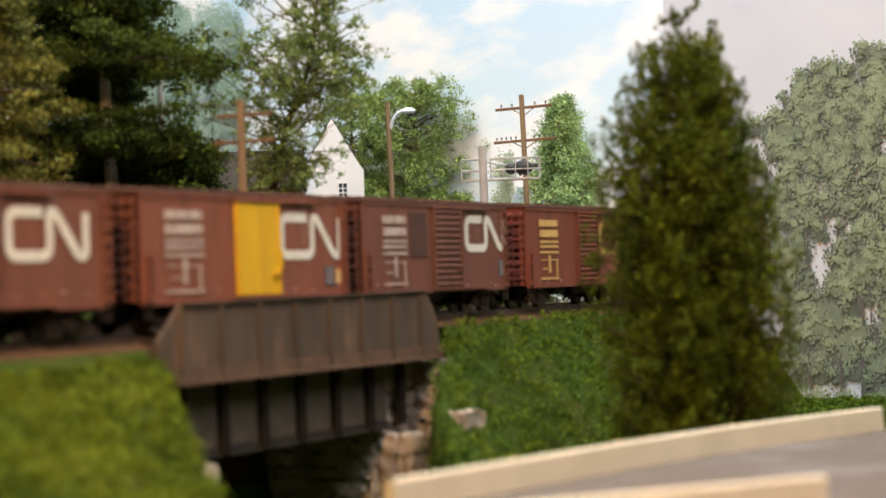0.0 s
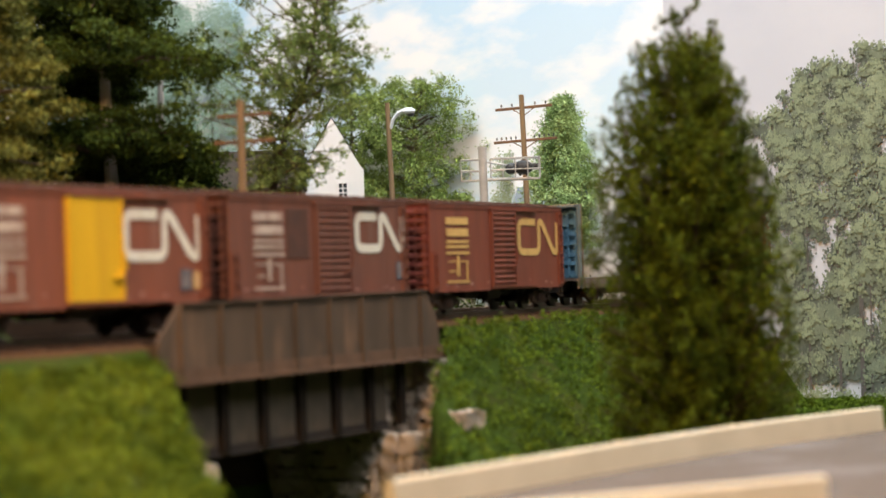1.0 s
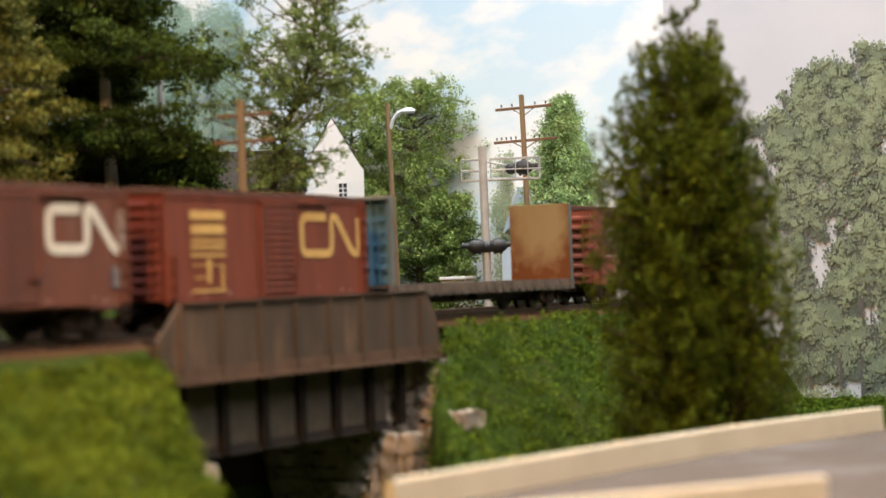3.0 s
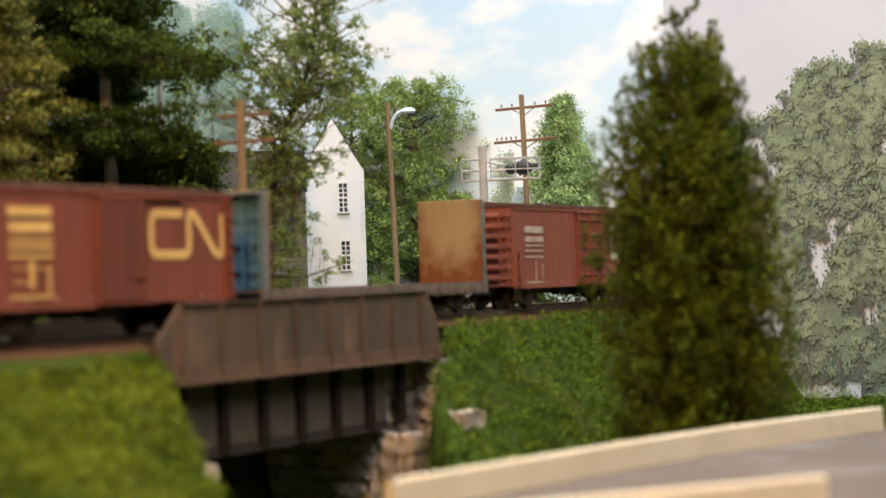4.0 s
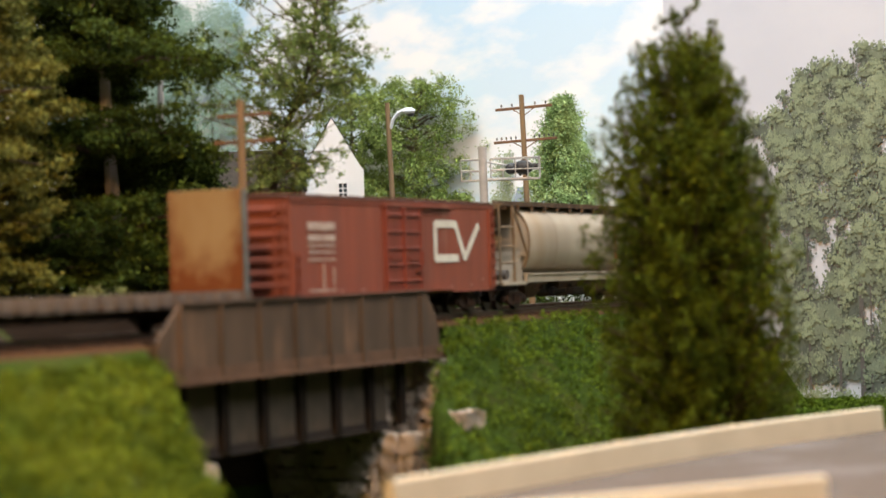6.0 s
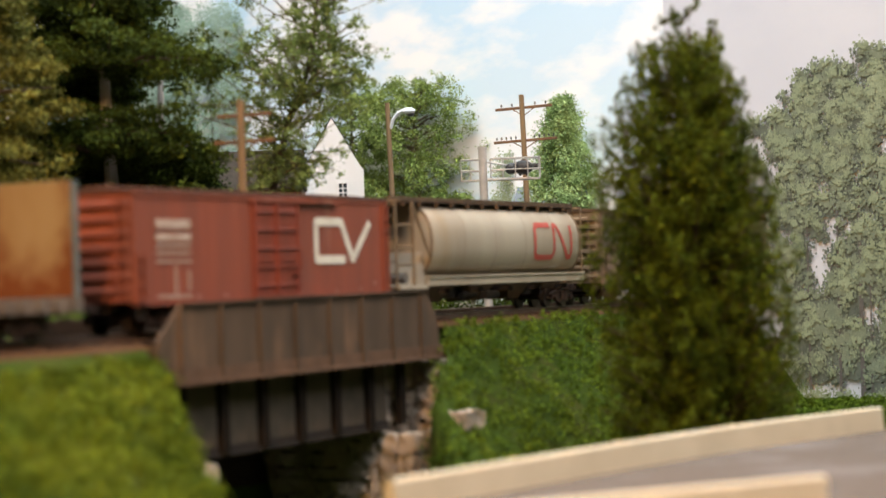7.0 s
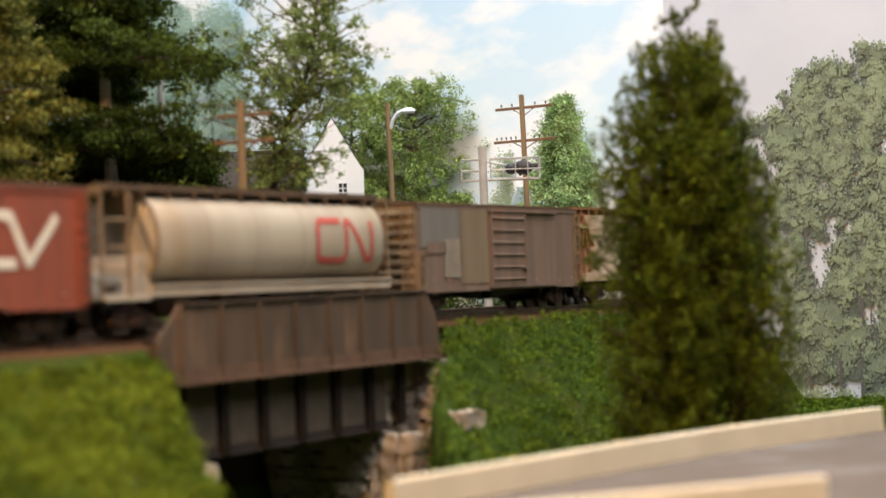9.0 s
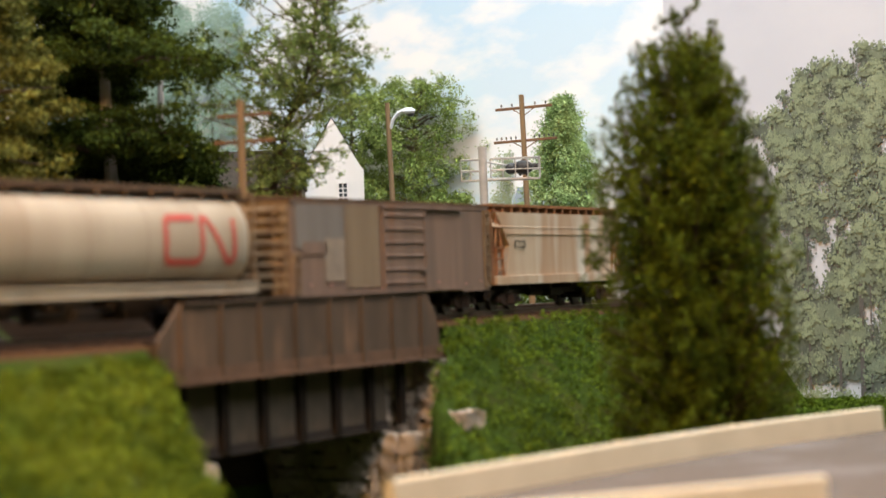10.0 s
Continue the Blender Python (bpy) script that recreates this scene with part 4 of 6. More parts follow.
def slender_tree(base, label):
    """A leaning, sparse tree: a bent trunk, thin rising limbs with twigs, and small loose tufts of leaves."""
    rnd = random.Random(11)
    t = thing("slender_tree", Matrix.Translation(base), label, "tree")
    pts = [Vector(q) for q in ((0, 0, 0), (0.001, 0.001, 0.024), (0.003, 0, 0.066), (0.0075, 0.002, 0.087), (0.0140, 0, 0.108), (0.0205, 0.001, 0.122), (0.0250, 0, 0.136), (0.0285, 0.001, 0.164), (0.030, 0, 0.190))]
    bm = B()
    bough(bm, pts, 0.0022, 0.0007, 8)
    part("trunk", bm, M_BARK, t)
    bm = B()
    cl = []
    n = 140
    for k in range(n):
        u = 0.10 + 0.90 * (k + rnd.random()) / n
        i = min(7, int(u * 8))
        b0 = pts[i].lerp(pts[i + 1], u * 8 - i)
        a = k * 2.39996 + rnd.uniform(-0.4, 0.4)
        side = math.cos(a)
        high = b0.z > 0.085
        ln = rnd.uniform(0.35, 1.0) * ((0.058 if side < 0 else 0.048 if b0.z < 0.13 else 0.034) if high else (0.018 if side < 0 else 0.034))
        if b0.z > 0.16:
            ln *= 0.75
        end = b0 + Vector((side * ln, math.sin(a) * ln * 0.6, ln * rnd.uniform(0.05, 0.75)))
        mid = b0.lerp(end, 0.5) + Vector((0, 0, ln * rnd.uniform(-0.10, 0.14)))
        bough(bm, [b0, mid, end], 0.0005, 0.00015, 5)
        for j in range(7):
            w = 0.30 + 0.75 * rnd.random()
            q = b0.lerp(mid, w * 2) if w < 0.5 else mid.lerp(end, w * 2 - 1)
            tip = q + Vector((rnd.gauss(0, 1), rnd.gauss(0, 1), rnd.gauss(0.2, 1))) * 0.0062
            rod(bm, q, tip, 0.00016, 4, 0.0001)
            for m in range(2):
                v = q.lerp(tip, rnd.uniform(0.4, 1.1))
                cl.append((v.x + rnd.gauss(0, 0.001), v.y, v.z + rnd.gauss(0, 0.001), rnd.uniform(0.0022, 0.0046)))
    for k in range(70):                         # fuller tufts along the upper trunk
        u = rnd.uniform(0.40, 1.0)
        i = min(7, int(u * 8))
        b0 = pts[i].lerp(pts[i + 1], u * 8 - i)
        cl.append((b0.x + rnd.gauss(-0.003, 0.008), b0.y + rnd.gauss(0, 0.005), b0.z + rnd.gauss(0, 0.004), rnd.uniform(0.0028, 0.0055)))
    tagged(part("branching", bm, M_TWIG, t), kind="stuff")
    leaves("foliage", cl, 0.00085, 128, M_LEAF2, t, squash=(1, 1, 0.85), shell=0.15)


slender_tree((-0.0862, 0.985, -0.008), "tall sparse olive-leaved model tree with thin branches")
leafy_tree("leafy_tree", (-0.064, 1.46, -0.008), 0.180, oval(0.024), 0.0020, M_LEAF3, "bright green tree behind the white house gable", 0.0009, 240, 44, 0.3, (0.003, 0.006), 9)
leafy_tree("leafy_tree", (-0.0165, 1.43, -0.008), 0.169, oval(0.044), 0.0030, M_LEAF3, "bright green full-leaved model tree behind the house", 0.00085, 240, 90, 0.12, (0.0028, 0.0065), 11, limb=0.55)
leafy_tree("shrub", (0.004, 1.39, -0.008), 0.085, oval(0.020), 0.0015, M_LEAF3, "bright green bushy sapling below the larger tree", 0.0011, 170, 30, 0.1, (0.004, 0.008), 6)


leafy_tree("shrub", (-0.0445, 1.37, -0.008), 0.070, oval(0.014), 0.0012, M_LEAF3, "green bushy sapling beside the white house", 0.0009, 200, 26, 0.1, (0.003, 0.006), 7)


def backdrop_tree(base, height, radius, m, label, n=60, density=90, low=0.1, cone=False):
    t = thing("backdrop_tree", Matrix.Translation(base), label, "tree", "backdrop trees")
    bm = B()
    trunk_and_limbs(bm, height * 0.80, 0.0020, 4, lambda u: radius * 0.3, 0.0, 0.3, 0.9)
    part("trunk", bm, M_BARK, t)
    cl = []
    for k in range(n):
        u = low + (1 - low) * random.random()
        w = radius * math.sqrt(max(0.03, 1 - ((u - 0.5) / 0.55) ** 2))
        if cone:
            w = radius * (1.02 - u) ** 0.55 * 1.25
        cl.append((random.uniform(-1, 1) * w, random.uniform(-1, 1) * 0.0015, height * u, random.uniform(0.006, 0.014)))
    leaves("foliage", cl, 0.0007, density * 3.2, m, t, squash=(1, 0.16, 0.8), facing=(-0.5, -0.8, 0.33))


leafy_tree("leafy_tree", (0.0815, 1.335, -0.008), 0.150, lambda u: 0.043 * max(0.04, 1.03 - u) ** 0.85 * (1.0 if u > 0.42 else 0.55), 0.0018, M_LEAFB, "pale green pointed tree against the sky", 0.0008, 230, 74, 0.28, (0.004, 0.008), 8)
backdrop_tree((0.060, 1.40, -0.006), 0.105, 0.02, M_LEAFH, "hazy pale tree against the sky", 45)
for x, y, h, r in ((-0.205, 1.62, 0.25, 0.05), (-0.31, 1.66, 0.25, 0.07), (-0.178, 1.58, 0.245, 0.036), (-0.25, 1.64, 0.21, 0.05)):
    backdrop_tree((x, y, -0.008), h, r, M_TEAL, "hazy teal-green wood on the backdrop", 130, 80)


def bush(at, r, m, label, n=9):
    t = thing("bush", Matrix.Translation(at), label, "bush", "bushes")
    bm = B()
    for k in range(5):
        a = k * 1.26
        rod(bm, (0, 0, 0), (math.cos(a) * r * 0.5, math.sin(a) * r * 0.5, r * 0.8), 0.0005, 5)
    part("stems", bm, M_BARK, t)
    cl = [(random.uniform(-1, 1) * r, random.uniform(-1, 1) * r, r * random.uniform(0.2, 1.0), r * random.uniform(0.3, 0.5)) for _ in range(n)]
    leaves("foliage", cl, 0.0011, 240, m, t)


bush((-0.1475, 0.862, 0.004), 0.0125, M_BUSH, "pale olive bush beside the track")
for x, y, r in ((-0.115, 0.93, 0.010), (-0.21, 0.86, 0.012), (-0.09, 0.955, 0.012), (0.045, 1.13, 0.006), (0.06, 1.16, 0.006), (0.075, 1.2, 0.007), (0.035, 1.16, 0.006)):
    bush((x, y, -0.008), r, M_PINE if x < 0 else M_LEAF3, "low green bush behind the track")


def hedge():
    cl = []
    for k in range(900):
        s = random.uniform(-0.62, 0.30)
        off = random.uniform(-0.125, -0.085)
        p = W(s, off)
        cl.append((p.x, p.y, -0.006 + random.uniform(0, 0.014), random.uniform(0.003, 0.006)))
    ob = leaves("undergrowth", cl, 0.0010, 150, M_PINE, None)
    tagged(ob, "low green undergrowth behind the tracks", "undergrowth", kind="stuff")


hedge()


def dark_undergrowth():
    cl = []
    for k in range(420):
        p = W(random.uniform(0.02, 0.55), random.uniform(-0.13, -0.085))
        cl.append((p.x, p.y, -0.006 + random.uniform(0, 0.012), random.uniform(0.004, 0.007)))
    ob = leaves("undergrowth", cl, 0.0012, 150, M_PINE, None)
    tagged(ob, "dark green undergrowth below the pines", "undergrowth", kind="stuff")


dark_undergrowth()


# ---- house, poles, lamp, signal ----
def house():
    """A tall white gabled house; its gable end faces the tracks."""
    w, h_eave, h_peak, deep = 0.0385, 0.0985, 0.1325, 0.060
    t = thing("house", Matrix.Translation((-0.0706, 1.32, -0.008)) @ pose(0, 0, 0, 0, 0, 183.2), "tall white clapboard house with a steep dark roof", "house")
    bm = B()
    prism(bm, [(-w / 2, 0), (-w / 2, h_eave), (0, h_peak), (w / 2, h_eave), (w / 2, 0)], -deep, 0)
    part("wall", bm, M_SIDING, t)
    n = int(h_peak / 0.0016)
    bm = B()
    box(bm, -0.5, 0.5, 0.0, 0.00034, 0.0, 0.00146)
    for v in bm.verts:
        if v.co.z > 0.001 and v.co.y > 0:
            v.co.y = 0.00012
    first = None
    for k in range(n):
        z = k * 0.0016 + 0.0004
        half = w / 2 if z < h_eave else w / 2 * (h_peak - z - 0.002) / (h_peak - h_eave)
        if half < 0.002:
            break
        if first is None:
            first = part("clapboard", bm, M_SIDING, t)
            o = first
        else:
            o = new("clapboard", first.data)
            o.parent = t
        o.matrix_basis = Matrix.LocRotScale((0, 0.0001, z), None, (2 * half, 1, 1))
    for sg in (-1, 1):
        bm = B()
        a, b = Vector((sg * (w / 2 + 0.0012), 0, h_eave - 0.0022)), Vector((0, 0, h_peak + 0.0005))
        v = [bm.verts.new((p.x, y, p.z + dz)) for p in (a, b) for y in (-deep - 0.001, 0.0004) for dz in (0.0, 0.0008)]
        bmesh.ops.convex_hull(bm, input=v)
        part("roof", bm, M_SHINGLE, t, "dark shingle roof slope")
        bm = B()
        box(bm, sg * w / 2 - 0.0009, sg * w / 2 + 0.0009, 0.0004, 0.0012, 0, h_eave)
        part("corner_board", bm, M_SIDING, t)
    for x, z in ((-0.0068, 0.0325), (-0.0062, 0.0705)):
        hw, ht = 0.0026, 0.0186
        bm = B()
        for a in ((-hw - 0.0010, -hw, 0, ht), (hw, hw + 0.0010, 0, ht), (-hw - 0.0010, hw + 0.0010, ht, ht + 0.0010), (-hw - 0.0014, hw + 0.0014, -0.0010, 0.0)):
            box(bm, x + a[0], x + a[1], 0.0003, 0.0016, z + a[2], z + a[3])
        wd = part("window", bm, M_SIDING, t)
        bm = B()
        box(bm, x - hw, x + hw, 0.0004, 0.0007, z, z + ht)
        part("pane", bm, M_GLASS, wd, "dark window glass")
        bm = B()
        box(bm, x - hw, x + hw, 0.0007, 0.0013, z + ht / 2 - 0.0006, z + ht / 2 + 0.0006)
        box(bm, x - 0.00035, x + 0.00035, 0.0007, 0.0010, z, z + ht)
        for q in (ht / 6, ht / 3, ht * 2 / 3, ht * 5 / 6):
            box(bm, x - hw, x + hw, 0.0007, 0.0009, z + q - 0.00030, z + q + 0.00030)
        part("muntin", bm, M_SIDING, wd)


house()


def dark_house():
    """A tan boarded house half hidden behind the trees, with a porch roof over its door."""
    t = thing("house", Matrix.Translation((-0.1125, 1.262, -0.008)) @ pose(0, 0, 0, 0, 0, 181), "weathered tan boarded house half hidden by the trees", "house")
    bm = B()
    box(bm, -0.0250, 0.030, -0.045, 0, 0, 0.086)
    part("wall", bm, M_TANWALL, t)
    bm = B()
    v = [bm.verts.new(c) for c in ((-0.0262, 0.005, 0.084), (0.034, 0.005, 0.084), (0.034, -0.022, 0.110), (-0.0262, -0.022, 0.110), (-0.0262, -0.050, 0.084), (0.034, -0.050, 0.084))]
    bmesh.ops.convex_hull(bm, input=v)
    part("roof", bm, M_BROWNROOF, t, "dark brown shingle roof")
    first = None
    for k in range(34):
        z = 0.001 + k * 0.0025
        if first is None:
            bm = B()
            box(bm, -0.0250, 0.030, 0.0, 0.0004, 0.0, 0.0022)
            for q in bm.verts:
                if q.co.z > 0.001 and q.co.y > 0:
                    q.co.y = 0.0001
            first = o = part("board", bm, M_TANWALL, t)
        else:
            o = new("board", first.data)
            o.parent = t
        o.matrix_basis = pose(0, 0.0001, z)
    for x0, x1, z0, z1 in ((0.003, 0.0125, 0.0475, 0.071), (-0.020, -0.011, 0.0475, 0.071)):
        bm = B()
        for a in ((x0 - 0.0014, x0, z0, z1), (x1, x1 + 0.0014, z0, z1), (x0 - 0.0014, x1 + 0.0014, z1, z1 + 0.0014), (x0 - 0.002, x1 + 0.002, z0 - 0.0014, z0)):
            box(bm, a[0], a[1], 0.0005, 0.0016, a[2], a[3])
        wd = part("window", bm, M_TANWALL, t)
        bm = B()
        box(bm, x0, x1, 0.0005, 0.0009, z0, z1)
        part("pane", bm, M_GLASS, wd, "dark window glass")
        bm = B()
        box(bm, x0, x1, 0.0009, 0.0013, (z0 + z1) / 2 - 0.0005, (z0 + z1) / 2 + 0.0005)
        part("sash_bar", bm, M_TANWALL, wd)
    bm = B()
    box(bm, 0.0025, 0.0105, 0.0005, 0.0012, 0, 0.0235)
    part("door", bm, M_REDDOORWOOD, t, "dark red door")
    bm = B()
    v = [bm.verts.new(c) for c in ((-0.019, 0.0006, 0.0365), (0.028, 0.0006, 0.0365), (-0.019, 0.0006, 0.0290), (0.028, 0.0006, 0.0290), (-0.019, 0.015, 0.0300), (0.028, 0.015, 0.0300), (-0.019, 0.015, 0.0285), (0.028, 0.015, 0.0285))]
    bmesh.ops.convex_hull(bm, input=v)
    part("porch_roof", bm, M_BROWNROOF, t, "dark shingled porch roof")
    for x in (-0.018, 0.0125, 0.027):
        bm = B()
        box(bm, x - 0.0008, x + 0.0008, 0.0125, 0.0141, 0, 0.0288)
        part("porch_post", bm, M_TANWALL, t)


dark_house()


def utility_pole(at, height, arms, label, lean=(0, 0), r=0.0021, pins=4):
    t = thing("utility_pole", Matrix.Translation(at) @ pose(0, 0, 0, lean[0], lean[1], 0), label, "utility pole", "utility poles")
    bm = B()
    rod(bm, (0, 0, 0), (0, 0, height), r, 12, r * 0.78)
    smooth(part("pole", bm, M_POLE, t))
    m = pose(0, 0, 0, 0, 0, HEAD)
    for z, half, npin in arms:
        bm = B()
        box(bm, -r - 0.0011, -r + 0.0003, -half, half, z - 0.0008, z + 0.0008, 0.0002)
        bm.transform(m)
        arm = part("crossarm", bm, M_ARM, t)
        bm = B()
        for sg in (-1, 1):
            rod(bm, (-r - 0.0002, sg * half * 0.38, z - 0.0006), (-r + 0.0006, 0, z - 0.0050), 0.0003, 6)
        bm.transform(m)
        part("brace", bm, M_ARM, arm)
        for k in range(npin):
            u = (k + 0.5) / npin * 2 - 1
            u = math.copysign(0.22 + 0.76 * abs(u), u)
            bm = B()
            rod(bm, (-r - 0.0004, u * half, z + 0.0008), (-r - 0.0004, u * half, z + 0.0017), 0.0002, 5)
            rod(bm, (-r - 0.0004, u * half, z + 0.0015), (-r - 0.0004, u * half, z + 0.0030), 0.0006, 8, 0.00045)
            bm.transform(m)
            part("insulator", bm, M_INSUL, arm, "small dark insulator")


utility_pole((-0.0860, 0.87, -0.008), 0.1045, ((0.0980, 0.0140, 0), (0.0865, 0.0155, 0)), "brown wooden utility pole with two crossarms", (0, 0.2))
utility_pole((0.0524, 1.20, -0.008), 0.1326, ((0.1250, 0.0185, 4), (0.1053, 0.0207, 10)), "brown wooden utility pole with insulators on two crossarms", (0, -1.1), 0.0019)


def street_lamp():
    t = thing("street_lamp", Matrix.Translation((-0.0275, 1.20, -0.008)) @ pose(0, 0, 0, 0, -1.3, 0), "wooden street lamp pole with a pale curved arm", "street lamp")
    bm = B()
    rod(bm, (0, 0, 0), (0, 0, 0.1305), 0.0018, 12, 0.0014)
    smooth(part("pole", bm, M_POLE, t))
    pts = [Vector((0.0012, 0, 0.1150)), Vector((0.0030, -0.001, 0.1200)), Vector((0.0060, -0.002, 0.1236)), Vector((0.0095, -0.003, 0.1252))]
    bm = B()
    bough(bm, pts, 0.0011, 0.0010, 8)
    arm = part("arm", bm, M_LAMPW, t, "pale curved bracket arm")
    bm = B()
    bmesh.ops.create_uvsphere(bm, u_segments=14, v_segments=8, radius=1.0, matrix=Matrix.Translation((0.0125, -0.0035, 0.1246)) @ Matrix.Diagonal((0.0042, 0.0024, 0.0021, 1)))
    head = smooth(part("lamp_head", bm, M_LAMPW, arm))
    bm = B()
    bmesh.ops.create_uvsphere(bm, u_segments=12, v_segments=8, radius=1.0, matrix=Matrix.Translation((0.0138, -0.0035, 0.1226)) @ Matrix.Diagonal((0.0021, 0.0016, 0.0014, 1)))
    smooth(part("lens", bm, M_INSUL, arm, "dark lamp lens"))


street_lamp()


def signal():
    """Silver cantilever signal: mast, railed platforms, three black signal heads."""
    t = thing("railway_signal", Matrix.Translation((0.0250, 1.15, -0.008)) @ pose(0, 0, 0, 0, -0.4, 0), "silver railway signal mast with railed platform and black heads", "signal")
    bm = B()
    rod(bm, (0, 0, 0), (0, 0, 0.0975), 0.0025, 14, 0.0024)
    rod(bm, (0, 0, 0.0975), (0, 0, 0.0990), 0.0027, 14, 0.0027)
    rod(bm, (0, 0, 0), (0, 0, 0.004), 0.0045, 14, 0.0045)
    smooth(part("mast", bm, M_SILVER, t))
    rows = ((0.0045, 0.0325, 1), (-0.0125, -0.0018, 1))
    for x0, x1, _ in rows:
        near, far = -0.004, 0.006
        if x0 < 0:
            near, far = -0.001, 0.007
        bm = B()
        box(bm, x0, x1, near, far, 0.0793, 0.0802)
        pl = part("platform", bm, M_SILVER, t)
        for y in (near, far):
            for z in (0.0853, 0.0918):
                bm = B()
                rod(bm, (x0, y, z), (x1, y, z), 0.0004, 6)
                part("handrail", bm, M_SILVER, pl)
            k = 5 if x0 > 0 else 3
            for i in range(k):
                x = x0 + (x1 - x0) * i / (k - 1)
                bm = B()
                rod(bm, (x, y, 0.0800), (x, y, 0.0918), 0.0004, 6)
                part("railing_post", bm, M_SILVER, pl)
        for x in (x0, x1):
            bm = B()
            for z in (0.0853, 0.0918):
                rod(bm, (x, near, z), (x, far, z), 0.0004, 6)
            part("end_rail", bm, M_SILVER, pl)
    bm = B()
    rod(bm, (0.0010, 0, 0.0905), (0.0180, 0, 0.0870), 0.0006, 8)
    rod(bm, (0.0010, 0, 0.0800), (0.0290, 0, 0.0797), 0.0009, 8)
    part("bracket", bm, M_SILVER, t)
    for cx, cy, cz, dirx in ((0.0230, -0.001, 0.0862, 1), (0.0068, -0.0025, 0.0420, 1), (-0.0055, -0.0025, 0.0420, -1)):
        bm = B()
        bmesh.ops.create_uvsphere(bm, u_segments=14, v_segments=10, radius=1.0, matrix=Matrix.Translation((cx, cy, cz)) @ Matrix.Diagonal((0.0058, 0.0034, 0.0042, 1)))
        bmesh.ops.create_uvsphere(bm, u_segments=14, v_segments=10, radius=1.0, matrix=Matrix.Translation((cx - dirx * 0.0068, cy + 0.001, cz - 0.0004)) @ Matrix.Diagonal((0.0036, 0.0030, 0.0034, 1)))
        box(bm, cx - 0.0012, cx + 0.0012, cy - 0.0012, cy + 0.0012, cz + 0.0028, cz + 0.0042)
        head = part("signal_head", bm, M_BLACK, t, "black searchlight signal head")
        bm = B()
        rod(bm, (cx + dirx * 0.0030, cy, cz + 0.0004), (cx + dirx * 0.0085, cy - 0.0015, cz + 0.0006), 0.0017, 12, 0.0015)
        part("visor", bm, M_BLACK, head)
        for q in (-0.0018, 0.0018):
            bm = B()
            rod(bm, (cx + q, cy, cz - 0.0025), (cx + q, cy, cz - 0.0048), 0.0011, 8, 0.0007)
            part("lug", bm, M_BLACK, head)
        bm = B()
        rod(bm, (cx, cy, cz), (0.0 if cz < 0.06 else cx, 0.0 if cz < 0.06 else 0.005, cz), 0.0007, 8)
        part("arm", bm, M_BLACK, head)


signal()


def equipment_cabinet():
    t = thing("equipment_cabinet", Matrix.Translation((0.0080, 1.165, -0.008)) @ pose(0, 0, 0, 0, 0, HEAD + 90), "pale grey trackside equipment cabinet with a flat roof", "cabinet")
    bm = B()
    box(bm, -0.0075, 0.0075, -0.006, 0.006, 0, 0.0235, 0.0003)
    part("body", bm, M_SILVER, t)
    bm = B()
    box(bm, -0.0085, 0.0085, -0.007, 0.007, 0.0235, 0.0252, 0.0003)
    part("lid", bm, M_LAMPW, t, "white lid")


equipment_cabinet()


def parked_car():
    t = thing("parked_car", Matrix.Translation((0.0600, 1.335, -0.007)) @ pose(0, 0, 0, 0, 0, HEAD + 80), "white rounded car parked beyond the tracks", "car")
    bm = B()
    prism(bm, [(-0.026, 0.004), (-0.026, 0.0115), (-0.017, 0.0125), (-0.010, 0.0195), (0.006, 0.0200), (0.013, 0.0130), (0.025, 0.0110), (0.026, 0.004)], -0.0095, 0.0095)
    bmesh.ops.bevel(bm, geom=bm.edges[:], offset=0.0012, segments=2, affect="EDGES")
    smooth(part("body", bm, M_LAMPW, t))
    for sg in (-1, 1):
        bm = B()
        prism(bm, [(-0.0155, 0.0130), (-0.0095, 0.0185), (0.0055, 0.0190), (0.0110, 0.0132)], sg * 0.0094, sg * 0.0098)
        part("window", bm, M_GLASS, t, "dark side window")
        for x in (-0.016, 0.016):
            bm = B()
            rod(bm, (x, sg * 0.0100, 0.0038), (x, sg * 0.0075, 0.0038), 0.0038, 16)
            part("wheel", bm, M_BLACK, t)


parked_car()


def backdrop_house():
    t = thing("backdrop_house", Matrix.Translation((0.054, 1.388, -0.008)) @ pose(0, 0, 0, 0, 0, 180), "pale blue and white gabled house on the backdrop", "house", "backdrop houses")
    bm = B()
    prism(bm, [(-0.014, 0), (-0.014, 0.062), (-0.006, 0.086), (0.004, 0.062), (0.004, 0)], -0.004, 0)
    part("wall", bm, M_SIDING, t)
    bm = B()
    prism(bm, [(0.004, 0.0), (0.004, 0.050), (0.0135, 0.046), (0.0135, 0)], -0.005, -0.001)
    part("side_wall", bm, M_PALEBLUE, t, "shaded pale blue side")
    bm = B()
    prism(bm, [(-0.0065, 0.0865), (0.004, 0.0615), (0.0125, 0.054), (0.001, 0.0855)], -0.005, 0.0012)
    part("roof", bm, M_SLATE, t, "blue-grey slate roof")
    bm = B()
    prism(bm, [(-0.012, 0.028), (-0.012, 0.033), (-0.005, 0.042), (0.003, 0.033), (0.003, 0.028)], 0, 0.003)
    part("porch", bm, M_SLATE, t)
    for x, z in ((-0.009, 0.050), (-0.002, 0.050), (-0.006, 0.012), (0.008, 0.015)):
        bm = B()
        box(bm, x - 0.0018, x + 0.0018, -0.001 if x > 0.004 else 0.0, 0.0004, z, z + 0.010)
        part("window", bm, M_PALEBLUE, t)


backdrop_house()


